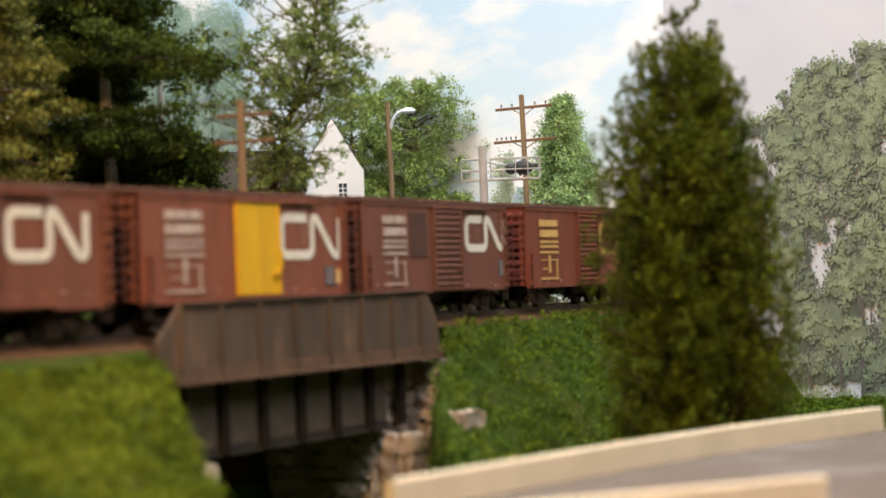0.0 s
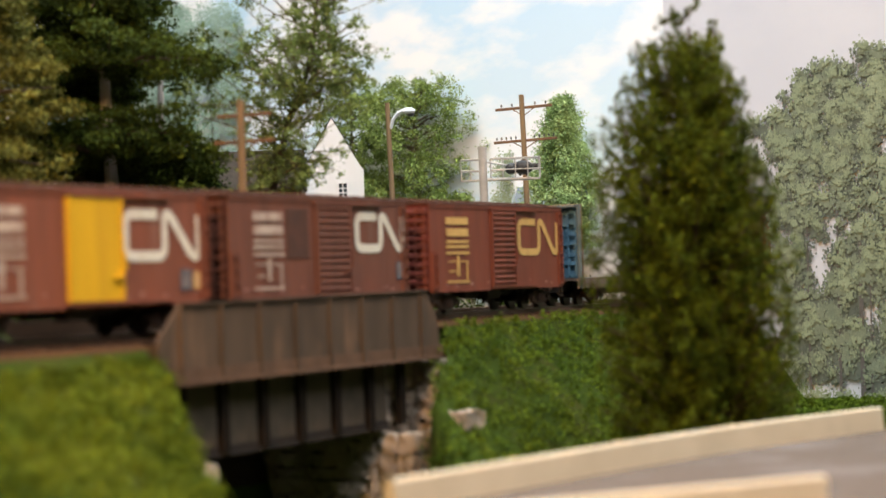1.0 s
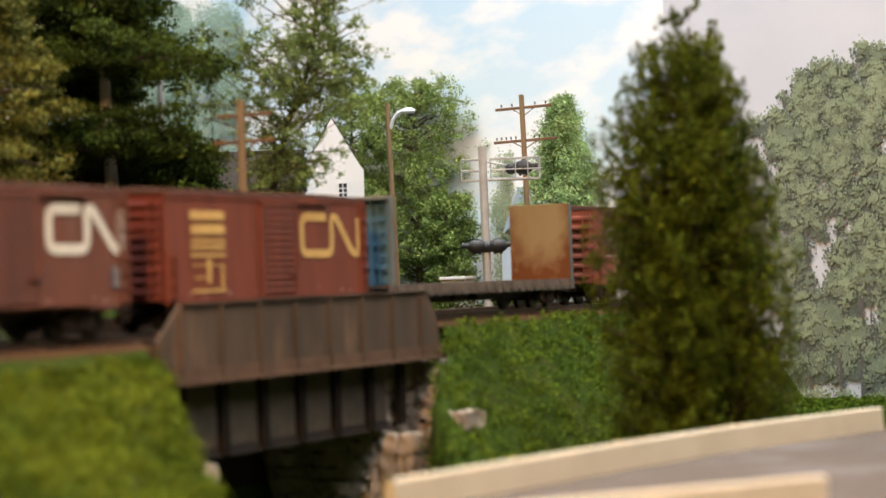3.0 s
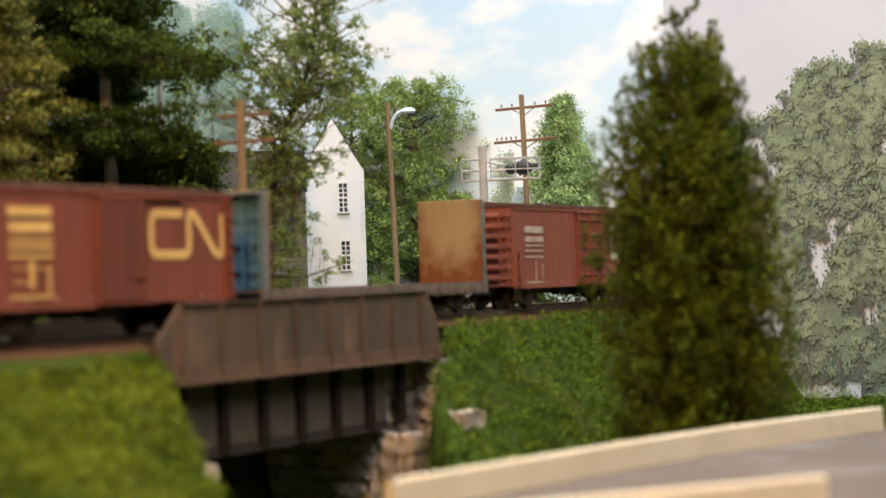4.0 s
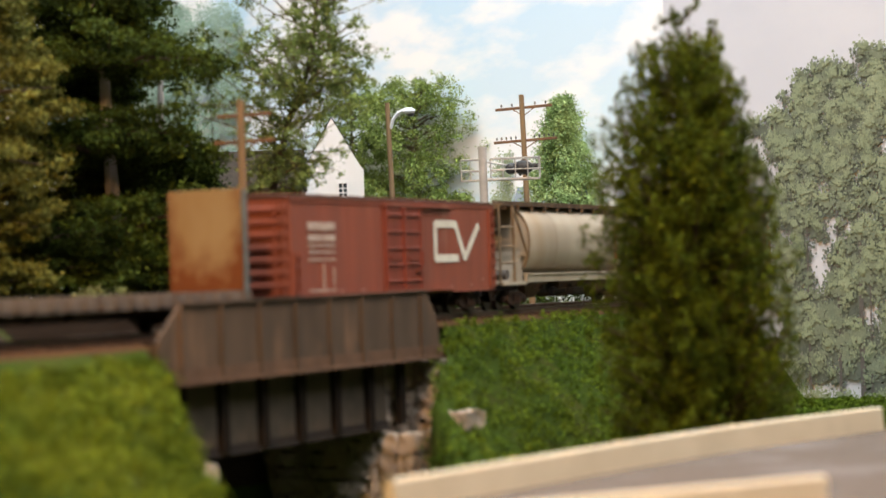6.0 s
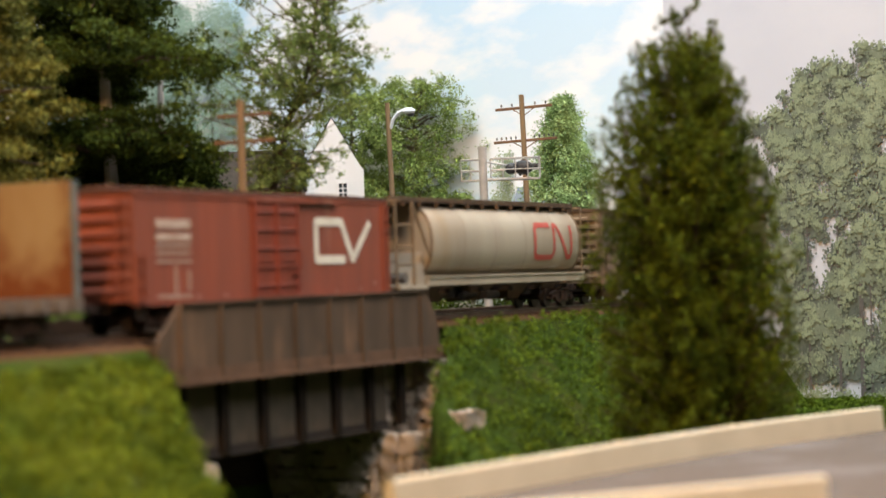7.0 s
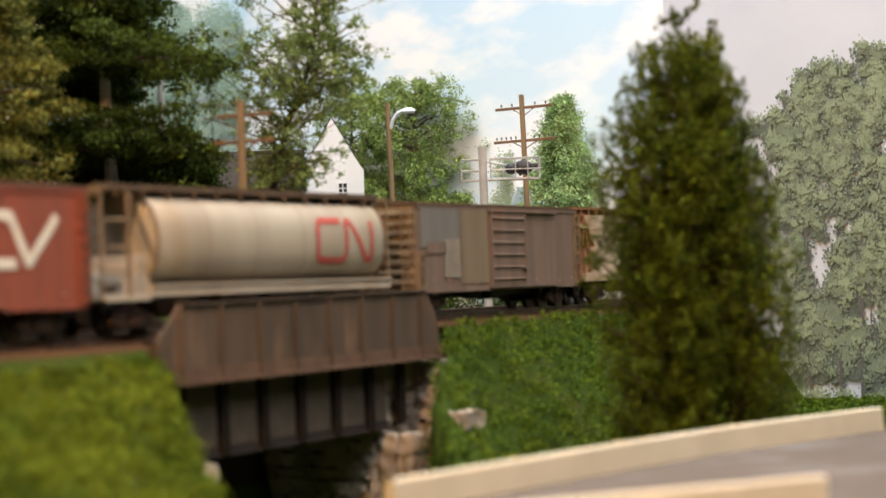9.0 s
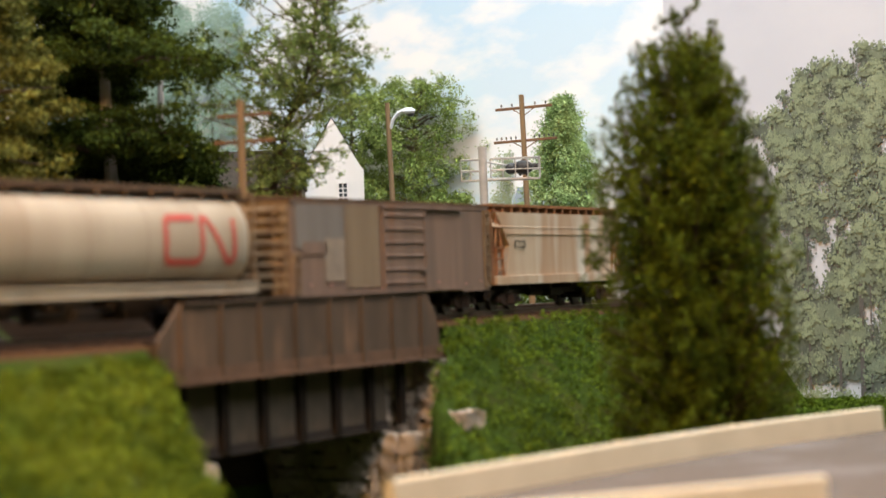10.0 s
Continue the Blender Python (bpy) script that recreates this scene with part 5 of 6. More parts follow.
def brick_building():
    t = thing("brick_building", Matrix.Translation((0.0095, 1.47, -0.008)) @ pose(0, 0, 0, 0, 0, 180), "pink brick building with white windows behind the tree", "building")
    bm = B()
    box(bm, -0.0075, 0.0075, -0.02, 0, 0, 0.100)
    part("wall", bm, M_PINKBRICK, t)
    for x in (-0.004, 0.003):
        for z in (0.05, 0.078):
            bm = B()
            box(bm, x - 0.0016, x + 0.0016, 0, 0.0006, z, z + 0.009)
            part("window", bm, M_SIDING, t)
    for x in (-0.0062, 0.0056):
        bm = B()
        box(bm, x - 0.0008, x + 0.0008, 0.001, 0.003, 0, 0.055)
        part("post", bm, M_TRUCK, t, "dark brown post")


brick_building()


def clamp_lamp():
    t = thing("clamp_lamp", Matrix.Translation(WARM), "small warm lamp hung over the layout", "lamp")
    bm = B()
    rod(bm, (0, 0, 0.03), (0, 0, 1.302 - WARM[2]), 0.003, 8)
    part("stem", bm, M_BLACK, t)
    bm = B()
    box(bm, -0.06, 0.06, -0.06, 0.06, 0.02, 0.035, 0.004)
    part("housing", bm, M_BLACK, t)


clamp_lamp()


# ---- the train ----
ROLLING = []                                    # (empty, place in the train)
WHEELSETS = []


def wheel_mesh():
    bm = B()
    rod(bm, (0, -0.0105, 0), (0, 0.0105, 0), 0.0009, 8)
    for sg in (-1, 1):
        rod(bm, (0, sg * 0.0072, 0), (0, sg * 0.0092, 0), 0.0048, 20)
        rod(bm, (0, sg * 0.0067, 0), (0, sg * 0.0072, 0), 0.0054, 20)
        for k in range(4):
            a = k * math.pi / 2
            rod(bm, (math.cos(a) * 0.003, sg * 0.0091, math.sin(a) * 0.003), (math.cos(a) * 0.003, sg * 0.0094, math.sin(a) * 0.003), 0.0006, 6)
    me = bpy.data.meshes.new("wheelset")
    bm.to_mesh(me)
    bm.free()
    me.materials.append(M_WHEEL)
    return me


WHEEL = wheel_mesh()


def truck(car, x):
    bm = B()
    for sg in (-1, 1):
        y0, y1 = sg * 0.0108, sg * 0.0130
        prism(bm, [(-0.0125, 0.0040), (-0.0125, 0.0066), (-0.0050, 0.0088), (0.0050, 0.0088), (0.0125, 0.0066), (0.0125, 0.0040), (0.0085, 0.0040), (0.0045, 0.0022), (-0.0045, 0.0022), (-0.0085, 0.0040)], y0, y1)
        for q in (-0.0097, 0.0097):
            rod(bm, (q, sg * 0.0128, 0.0049), (q, sg * 0.0140, 0.0049), 0.0015, 10)
        for q in (-0.002, 0.002):
            rod(bm, (q, sg * 0.0135, 0.0034), (q, sg * 0.0135, 0.0078), 0.0012, 8)
    box(bm, -0.0035, 0.0035, -0.0110, 0.0110, 0.0045, 0.0090)
    tr = part("truck", bm, M_TRUCK, car, "rusty black wheel truck")
    tr.matrix_basis = pose(x, 0, 0)
    for q in (-0.0097, 0.0097):
        w = new("wheelset", WHEEL)
        w.parent = tr
        w["label"] = "worn steel wheels on an axle"
        w.matrix_basis = pose(q, 0, 0.0048)
        WHEELSETS.append((w, q))


def rolling(name, s0, s1, label, category="freight car"):
    """An empty for a car between two places of the train, keyed in motions()."""
    c = (s0 + s1) / 2
    t = thing(name, Matrix.Translation(W(c + S(0), 0)) @ pose(0, 0, 0, 0, 0, HEAD), label, category, "train")
    ROLLING.append((t, c))
    return t, c, abs(s0 - s1) / 2


def running_gear(t, h, setback=0.021, sill=0.0115):
    for x in (-h + setback, h - setback):
        truck(t, x)
    bm = B()
    box(bm, -h + 0.002, h - 0.002, -0.0035, 0.0035, 0.0070, sill)
    for k in range(6):
        x = -h * 0.8 + k * h * 0.32
        box(bm, x - 0.0008, x + 0.0008, -0.0150, 0.0150, sill - 0.0022, sill)
    box(bm, -0.010, 0.004, 0.004, 0.011, 0.0058, 0.0098, 0.0006)
    rod(bm, (0.008, 0.006, 0.0082), (0.022, 0.006, 0.0082), 0.0021, 10)
    part("underframe", bm, M_UNDER, t)
    for sg in (-1, 1):
        bm = B()
        box(bm, sg * h, sg * (h + 0.0062), -0.0011, 0.0011, 0.0082, 0.0104)
        box(bm, sg * (h + 0.0045), sg * (h + 0.0072), -0.0021, 0.0021, 0.0078, 0.0110, 0.0004)
        part("coupler", bm, M_TRUCK, t)


def ladder(t, m, x, y, z0, z1, wid, n, along="x", name="ladder"):
    bm = B()
    g = 0.0009
    for i in range(n):
        z = z0 + (z1 - z0) * i / (n - 1)
        if along == "x":
            box(bm, x - wid / 2, x + wid / 2, y + g - 0.0003, y + g + 0.0003, z - 0.00035, z + 0.00035)
        else:
            sg = math.copysign(1, x)
            box(bm, x + sg * g - 0.0003, x + sg * g + 0.0003, y - wid / 2, y + wid / 2, z - 0.00035, z + 0.00035)
    for q in (-1, 1):
        if along == "x":
            box(bm, x + q * wid / 2 - 0.0003, x + q * wid / 2 + 0.0003, y, y + g + 0.0003, z0 - 0.001, z1 + 0.001)
        else:
            sg = math.copysign(1, x)
            box(bm, x, x + sg * (g + 0.0003), y + q * wid / 2 - 0.0003, y + q * wid / 2 + 0.0003, z0 - 0.001, z1 + 0.001)
    return part(name, bm, m, t)


def emblem(t, kind, xl, xr, z0, z1, m, y, w=0.0036, curve=None):
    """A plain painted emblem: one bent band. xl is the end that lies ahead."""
    if kind == "round":
        pts = [(0.43, 1), (0.0, 1), (0.0, 0), (0.52, 0), (0.52, 1), (0.60, 1), (0.90, 0), (1.0, 0), (1.0, 1)]
    else:
        pts = [(0.52, 0), (0.0, 0), (0.0, 1), (0.46, 1), (0.66, 0), (1.0, 1.0)]
    i = w / 2
    a, b, lo, hi = xl - i, xr + i, z0 + i, z1 - i
    P = [(a + (b - a) * u, lo + (hi - lo) * v) for u, v in pts]
    bm = B()
    band(bm, rounded(P, 0.0042 if kind == "round" else 0.0008), w, y)
    if curve:
        bmesh.ops.subdivide_edges(bm, edges=bm.edges[:], cuts=3, use_grid_fill=True)
        for v in bm.verts:
            v.co.y = curve(v.co.z)
    part("emblem", bm, m, t, "large painted emblem band")


def text_bars(t, m, xl, xr, rows, y):
    """Worn lettering too small to read, as bars: (z0, z1, start, end) along the block."""
    for z0, z1, u0, u1 in rows:
        bm = B()
        a, b = xl + (xr - xl) * u0, xl + (xr - xl) * u1
        box(bm, min(a, b), max(a, b), y - 0.0001, y + 0.00006, z0, z1)
        part("lettering_bar", bm, m, t)


def boxcar(name, s0, s1, paint, label, door, door_paint, ribs, roof=M_ROOF, end_paint=M_END, z0=0.0112, eave=0.0498, peak=0.0526, ladder_mat=None, panels=8, end_ribs=9):
    t, c, h = rolling(name, s0, s1, label, "boxcar")
    bm = B()
    box(bm, -h, h, -HW, HW, z0, eave, 0.0004)
    part("body", bm, paint, t)
    bm = B()                                    # side sill and panel seams
    for sg in (-1, 1):
        box(bm, -h * 0.995, h * 0.995, sg * (HW - 0.001), sg * (HW + 0.0003), z0 - 0.0012, z0 + 0.0012)
        box(bm, -h, h, sg * (HW - 0.001), sg * (HW + 0.0004), eave - 0.0016, eave)
        part("side_sill", bm, paint, t)
        bm = B()
    seam = None
    for sg in (-1, 1):
        for k in range(panels + 1):
            x = -h + 0.0006 + (2 * h - 0.0012) * k / panels
            if seam is None:
                box(bm, -0.00035, 0.00035, -0.0006, 0.0006, z0 + 0.0012, eave - 0.0016)
                o = seam = part("panel_seam", bm, paint, t)
            else:
                o = new("panel_seam", seam.data)
                o.parent = t
            o.matrix_basis = pose(x, sg * (HW - 0.00053), 0)
    bm = B()
    prof = [(-HW - 0.0006, eave), (-HW - 0.0006, eave + 0.0006), (0, peak), (HW + 0.0006, eave + 0.0006), (HW + 0.0006, eave)]
    va = [bm.verts.new((-h - 0.0008, y, z)) for y, z in prof]
    vb = [bm.verts.new((h + 0.0008, y, z)) for y, z in prof]
    bm.faces.new(va)
    bm.faces.new(vb[::-1])
    for i in range(5):
        j = (i + 1) % 5
        bm.faces.new((va[i], va[j], vb[j], vb[i]))
    for k in range(13):
        x = -h + 2 * h * (k + 0.5) / 13
        for sg in (-1, 1):
            v = [bm.verts.new(q) for q in ((x - 0.0007, sg * HW, eave + 0.0005), (x + 0.0007, sg * HW, eave + 0.0005), (x - 0.0007, sg * HW, eave + 0.0011), (x + 0.0007, sg * HW, eave + 0.0011),
                                           (x - 0.0007, 0, peak - 0.0003), (x + 0.0007, 0, peak - 0.0003), (x - 0.0007, 0, peak + 0.0005), (x + 0.0007, 0, peak + 0.0005))]
            bmesh.ops.convex_hull(bm, input=v)
    bmesh.ops.recalc_face_normals(bm, faces=bm.faces[:])
    part("roof", bm, roof, t, "dusty ribbed roof")
    for sg in (-1, 1):
        bm = B()
        box(bm, sg * h, sg * (h + 0.0003), -HW + 0.0004, HW - 0.0004, z0, eave)
        ep = part("end_panel", bm, end_paint, t, "corrugated steel end")
        for k in range(end_ribs):
            z = z0 + 0.002 + (eave - z0 - 0.0035) * (k + 0.5) / end_ribs
            bm = B()
            prof = [(0.0003, -0.0016), (0.0017, -0.0010), (0.0017, 0.0003), (0.0003, 0.0010)]
            va = [bm.verts.new((sg * (h + d), -HW + 0.0012, z + dz)) for d, dz in prof]
            vb = [bm.verts.new((sg * (h + d), HW - 0.0012, z + dz)) for d, dz in prof]
            for i in range(3):
                bm.faces.new((va[i], va[i + 1], vb[i + 1], vb[i]))
            bm.faces.new(va)
            bm.faces.new(vb[::-1])
            bmesh.ops.recalc_face_normals(bm, faces=bm.faces[:])
            part("end_rib", bm, end_paint, ep)
    lm = ladder_mat or paint
    for sg in (-1, 1):
        ladder(t, lm, -h + 0.0030, HW if sg > 0 else -HW - 0.0012, z0 + 0.001, eave - 0.003, 0.0042, 8)
        ladder(t, lm, h - 0.0030, HW if sg > 0 else -HW - 0.0012, z0 + 0.001, z0 + 0.016, 0.0042, 4, name="ladder")
        ladder(t, lm, sg * (h + 0.0006), HW - 0.0045, z0 + 0.001, eave - 0.003, 0.0042, 8, "y")
    for sg in (-1, 1):
        for x in (-h + 0.003, h - 0.003):
            bm = B()
            for q in (-0.002, 0.002):
                box(bm, x + q - 0.0002, x + q + 0.0002, sg * HW - 0.0003, sg * HW + 0.0003, z0 - 0.0055, z0)
            box(bm, x - 0.002, x + 0.002, sg * HW - 0.0005, sg * HW + 0.0005, z0 - 0.0058, z0 - 0.0053)
            part("sill_step", bm, M_UNDER, t)
    for k in range(9):
        x = -h * 0.95 + 2 * h * 0.95 * (k + RNG.random() * 0.8) / 9
        bm = B()
        w = RNG.uniform(0.0006, 0.0016)
        zz = z0 + RNG.uniform(0.0006, 0.0042)
        box(bm, x - w, x + w, HW + 0.0002, HW + 0.00036, zz, zz + RNG.uniform(0.0005, 0.0013))
        part("chalk_mark", bm, M_GHOST, t, "small pale wear mark")
    running_gear(t, h)
    # doors, on both sides
    dl, dr = door[0] - c, door[1] - c
    dz0, dz1 = z0 + 0.0010, eave - 0.0024
    for sg in (1, -1):
        y = sg * HW
        bm = B()
        box(bm, dr, dl, y, y + sg * 0.0010, dz0, dz1, 0.0002)
        d = part("door", bm, door_paint, t)
        bm = B()
        for k in range(ribs):
            z = dz0 + (dz1 - dz0) * (k + 0.5) / ribs
            hh = 0.0005 if ribs < 9 else 0.0007
            v = [bm.verts.new(q) for x in (dr + 0.0014, dl - 0.0014) for q in ((x, y + sg * 0.0010, z - hh), (x, y + sg * 0.0010, z + hh), (x, y + sg * 0.0017, z - hh * 0.3), (x, y + sg * 0.0017, z + hh * 0.3))]
            bmesh.ops.convex_hull(bm, input=v)
        for x in (dr + 0.0006, dl - 0.0006):
            box(bm, x - 0.0005, x + 0.0005, y + sg * 0.0010, y + sg * 0.0016, dz0, dz1)
        if ribs == 5:                           # a panelled door with a middle post
            xm = (dr + dl) / 2
            box(bm, xm - 0.0006, xm + 0.0006, y + sg * 0.0010, y + sg * 0.0020, dz0, dz1)
            for q in (-0.5, 0.5):
                xq = xm + q * (dl - dr) * 0.5
                box(bm, xq - 0.0045, xq + 0.0045, y + sg * 0.0010, y + sg * 0.0016, dz0 + 0.0125, dz0 + 0.0140)
        part("door_ribs", bm, door_paint, d)
        bm = B()
        box(bm, dr - 0.0010, dr - 0.0003, y, y + sg * 0.0018, dz0 + 0.010, dz0 + 0.0165)
        box(bm, dr + 0.001, dr + 0.006, y + sg * 0.0010, y + sg * 0.0022, dz0 + 0.0075, dz0 + 0.0082)
        part("door_latch", bm, door_paint, d)
        span = dl - dr
        for z in (dz0 - 0.0011, dz1 + 0.0002):
            bm = B()
            box(bm, dr - span * 0.95, dl + span * 0.04, y, y + sg * 0.0016, z, z + 0.0010)
            part("door_track", bm, paint, t)
    return t, c, h


TOP4 = [(0.0405, 0.0438, 0.0, 0.97), (0.0352, 0.0388, 0.02, 0.97), (0.0298, 0.0312, 0.0, 0.98), (0.0322, 0.0334, 0.02, 0.98), (0.0270, 0.0282, 0.0, 1.0),
        (0.0235, 0.0240, 0.05, 0.95), (0.0172, 0.0262, 0.45, 0.56), (0.0140, 0.0150, 0.02, 0.98), (0.0152, 0.0235, 0.86, 0.92), (0.0190, 0.0196, 0.1, 0.4)]
PY = HW + 0.00035


def stencil(t, c, s0, s1, z0, z1, m):
    bm = B()
    box(bm, s1 - c, s0 - c, PY - 0.0001, PY + 0.00008, z0, z1)
    st = part("stencil_panel", bm, m, t)
    for k in range(4):
        z = z0 + (z1 - z0) * (k + 0.6) / 4.4
        bm = B()
        box(bm, s1 - c + 0.0008, s0 - c - 0.0008, PY + 0.00008, PY + 0.00014, z, z + 0.0005)
        part("lettering_bar", bm, M_FAINT, st)


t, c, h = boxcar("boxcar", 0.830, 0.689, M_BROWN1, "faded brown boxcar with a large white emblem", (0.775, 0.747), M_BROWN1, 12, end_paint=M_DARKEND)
emblem(t, "round", 0.7445 - c, 0.7010 - c, 0.0258, 0.0438, M_WHITE, PY)
text_bars(t, M_FAINT, 0.815 - c, 0.790 - c, TOP4, PY)

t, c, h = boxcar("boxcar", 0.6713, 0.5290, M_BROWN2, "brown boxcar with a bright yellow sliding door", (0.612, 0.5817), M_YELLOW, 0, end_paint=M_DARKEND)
emblem(t, "round", 0.5808 - c, 0.5328 - c, 0.0255, 0.0438, M_WHITE, PY)
text_bars(t, M_FAINT, 0.6576 - c, 0.6328 - c, TOP4, PY)
stencil(t, c, 0.5467, 0.5400, 0.0150, 0.0226, M_BLUEBOX)
stencil(t, c, 0.5385, 0.5345, 0.0155, 0.0215, M_GOLD)

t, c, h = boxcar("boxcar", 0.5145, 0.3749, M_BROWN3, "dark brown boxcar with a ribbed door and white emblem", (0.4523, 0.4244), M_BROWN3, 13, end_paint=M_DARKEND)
emblem(t, "round", 0.4200 - c, 0.3773 - c, 0.0280, 0.0450, M_WHITE, PY)
text_bars(t, M_FAINT, 0.4978 - c, 0.4759 - c, TOP4, PY)
stencil(t, c, 0.3850, 0.3790, 0.0165, 0.0240, M_BLUEBOX)
bm = B()
box(bm, 0.4575 - c, 0.4735 - c, HW, PY, 0.026, 0.0455)
part("repaint_patch", bm, M_ROOF, t, "darker repainted patch")

t, c, h = boxcar("boxcar", 0.3524, 0.2085, M_BROWN4, "mineral red boxcar with gold lettering and emblem", (0.2912, 0.2651), M_BROWN4, 14)
emblem(t, "round", 0.2613 - c, 0.2132 - c, 0.0262, 0.0442, M_GOLD, PY, 0.0033)
text_bars(t, M_GOLD, 0.3373 - c, 0.3142 - c, TOP4, PY)


def flat_car():
    t, c, h = rolling("bulkhead_flat_car", 0.1868, -0.0095, "bulkhead flat car, blue steel ends, rusty lining, empty deck", "flat car")
    bm = B()
    box(bm, -h, h, -HW + 0.001, HW - 0.001, 0.0128, 0.0138)
    part("deck", bm, M_DECK, t, "weathered plank deck")
    for sg in (-1, 1):
        bm = B()
        box(bm, -h, h, sg * (HW - 0.0012), sg * HW, 0.0088, 0.0142)
        sl = part("side_sill", bm, M_DECK, t)
        for k in range(22):
            x = -h + 0.006 + (2 * h - 0.012) * k / 21
            bm = B()
            box(bm, x - 0.0012, x + 0.0012, sg * HW, sg * (HW + 0.0010), 0.0100, 0.0134)
            part("stake_pocket", bm, M_DECK, sl)
    bm = B()
    out = [(-h * 0.70, 0.0088), (-h * 0.52, 0.0052), (h * 0.52, 0.0052), (h * 0.70, 0.0088)]
    prism(bm, out, -0.006, 0.006)
    part("fish_belly_sill", bm, M_UNDER, t)
    for sg in (1, -1):
        x0 = sg * (h - 0.0005)
        bm = B()
        box(bm, x0 - sg * 0.0042, x0 - sg * 0.0030, -HW + 0.0012, HW - 0.0012, 0.0142, 0.0520)
        bh = part("bulkhead", bm, M_BLUE, t, "faded blue steel bulkhead")
        bm = B()
        box(bm, x0 - sg * 0.0042, x0 - sg * 0.0056, -HW, HW, 0.0138, 0.0527, 0.0002)
        part("lining", bm, M_LINING, bh, "rusty tan bulkhead lining")
        for y in (-HW, HW):
            bm = B()
            q = 0.0014 if y < 0 else -0.0014
            box(bm, x0 - sg * 0.0041, x0 - sg * 0.0008, y, y + q, 0.0088, 0.0525, 0.0002)
            part("side_post", bm, M_BLUEGREY, bh, "blue-grey edge post")
        bm = B()
        box(bm, x0 - sg * 0.0041, x0 + sg * 0.0006, -HW + 0.0014, HW - 0.0014, 0.0508, 0.0522, 0.0002)
        part("top_rail", bm, M_BLUEGREY, bh)
        for z in (0.022, 0.032, 0.042):
            bm = B()
            box(bm, x0 - sg * 0.0030, x0 - sg * 0.0020, -HW + 0.0014, HW - 0.0014, z - 0.0008, z + 0.0008)
            part("stiffener", bm, M_BLUE, bh)
        for y in (-0.006, 0.006):
            bm = B()
            box(bm, x0 - sg * 0.0030, x0 - sg * 0.0014, y - 0.0008, y + 0.0008, 0.0142, 0.0505)
            part("stiffener", bm, M_BLUE, bh)
        ladder(t, M_BLUE, sg * (h - 0.0030), 0.0120, 0.016, 0.048, 0.0042, 7, "y")
    running_gear(t, h, 0.026, 0.0128)


flat_car()

t, c, h = boxcar("boxcar", -0.0386, -0.2209, M_RED, "faded red fifty-foot boxcar with a panelled door", (-0.1141, -0.1465), M_REDDOOR, 5, end_paint=M_RED, eave=0.0500, panels=8, end_ribs=7)
emblem(t, "sharp", -0.1597 - c, -0.2069 - c, 0.0236, 0.0424, M_WHITE, PY, 0.0034)
text_bars(t, M_FAINT, -0.0515 - c, -0.0729 - c, [(0.0372, 0.0404, 0, 1), (0.0328, 0.0354, 0, 1), (0.0306, 0.0314, 0, 1), (0.0280, 0.0288, 0, 1), (0.0250, 0.0258, 0, 1), (0.0140, 0.0235, 0.52, 0.57), (0.0125, 0.0133, 0, 1), (0.0150, 0.0220, 0.9, 0.95)], PY)


def tank_y(z, r=HW, zc=0.0330, rz=0.0178):
    u = max(-1.0, min(1.0, (z - zc) / rz))
    return r * (1 - abs(u) ** 2.4) ** (1 / 2.4) + 0.0002


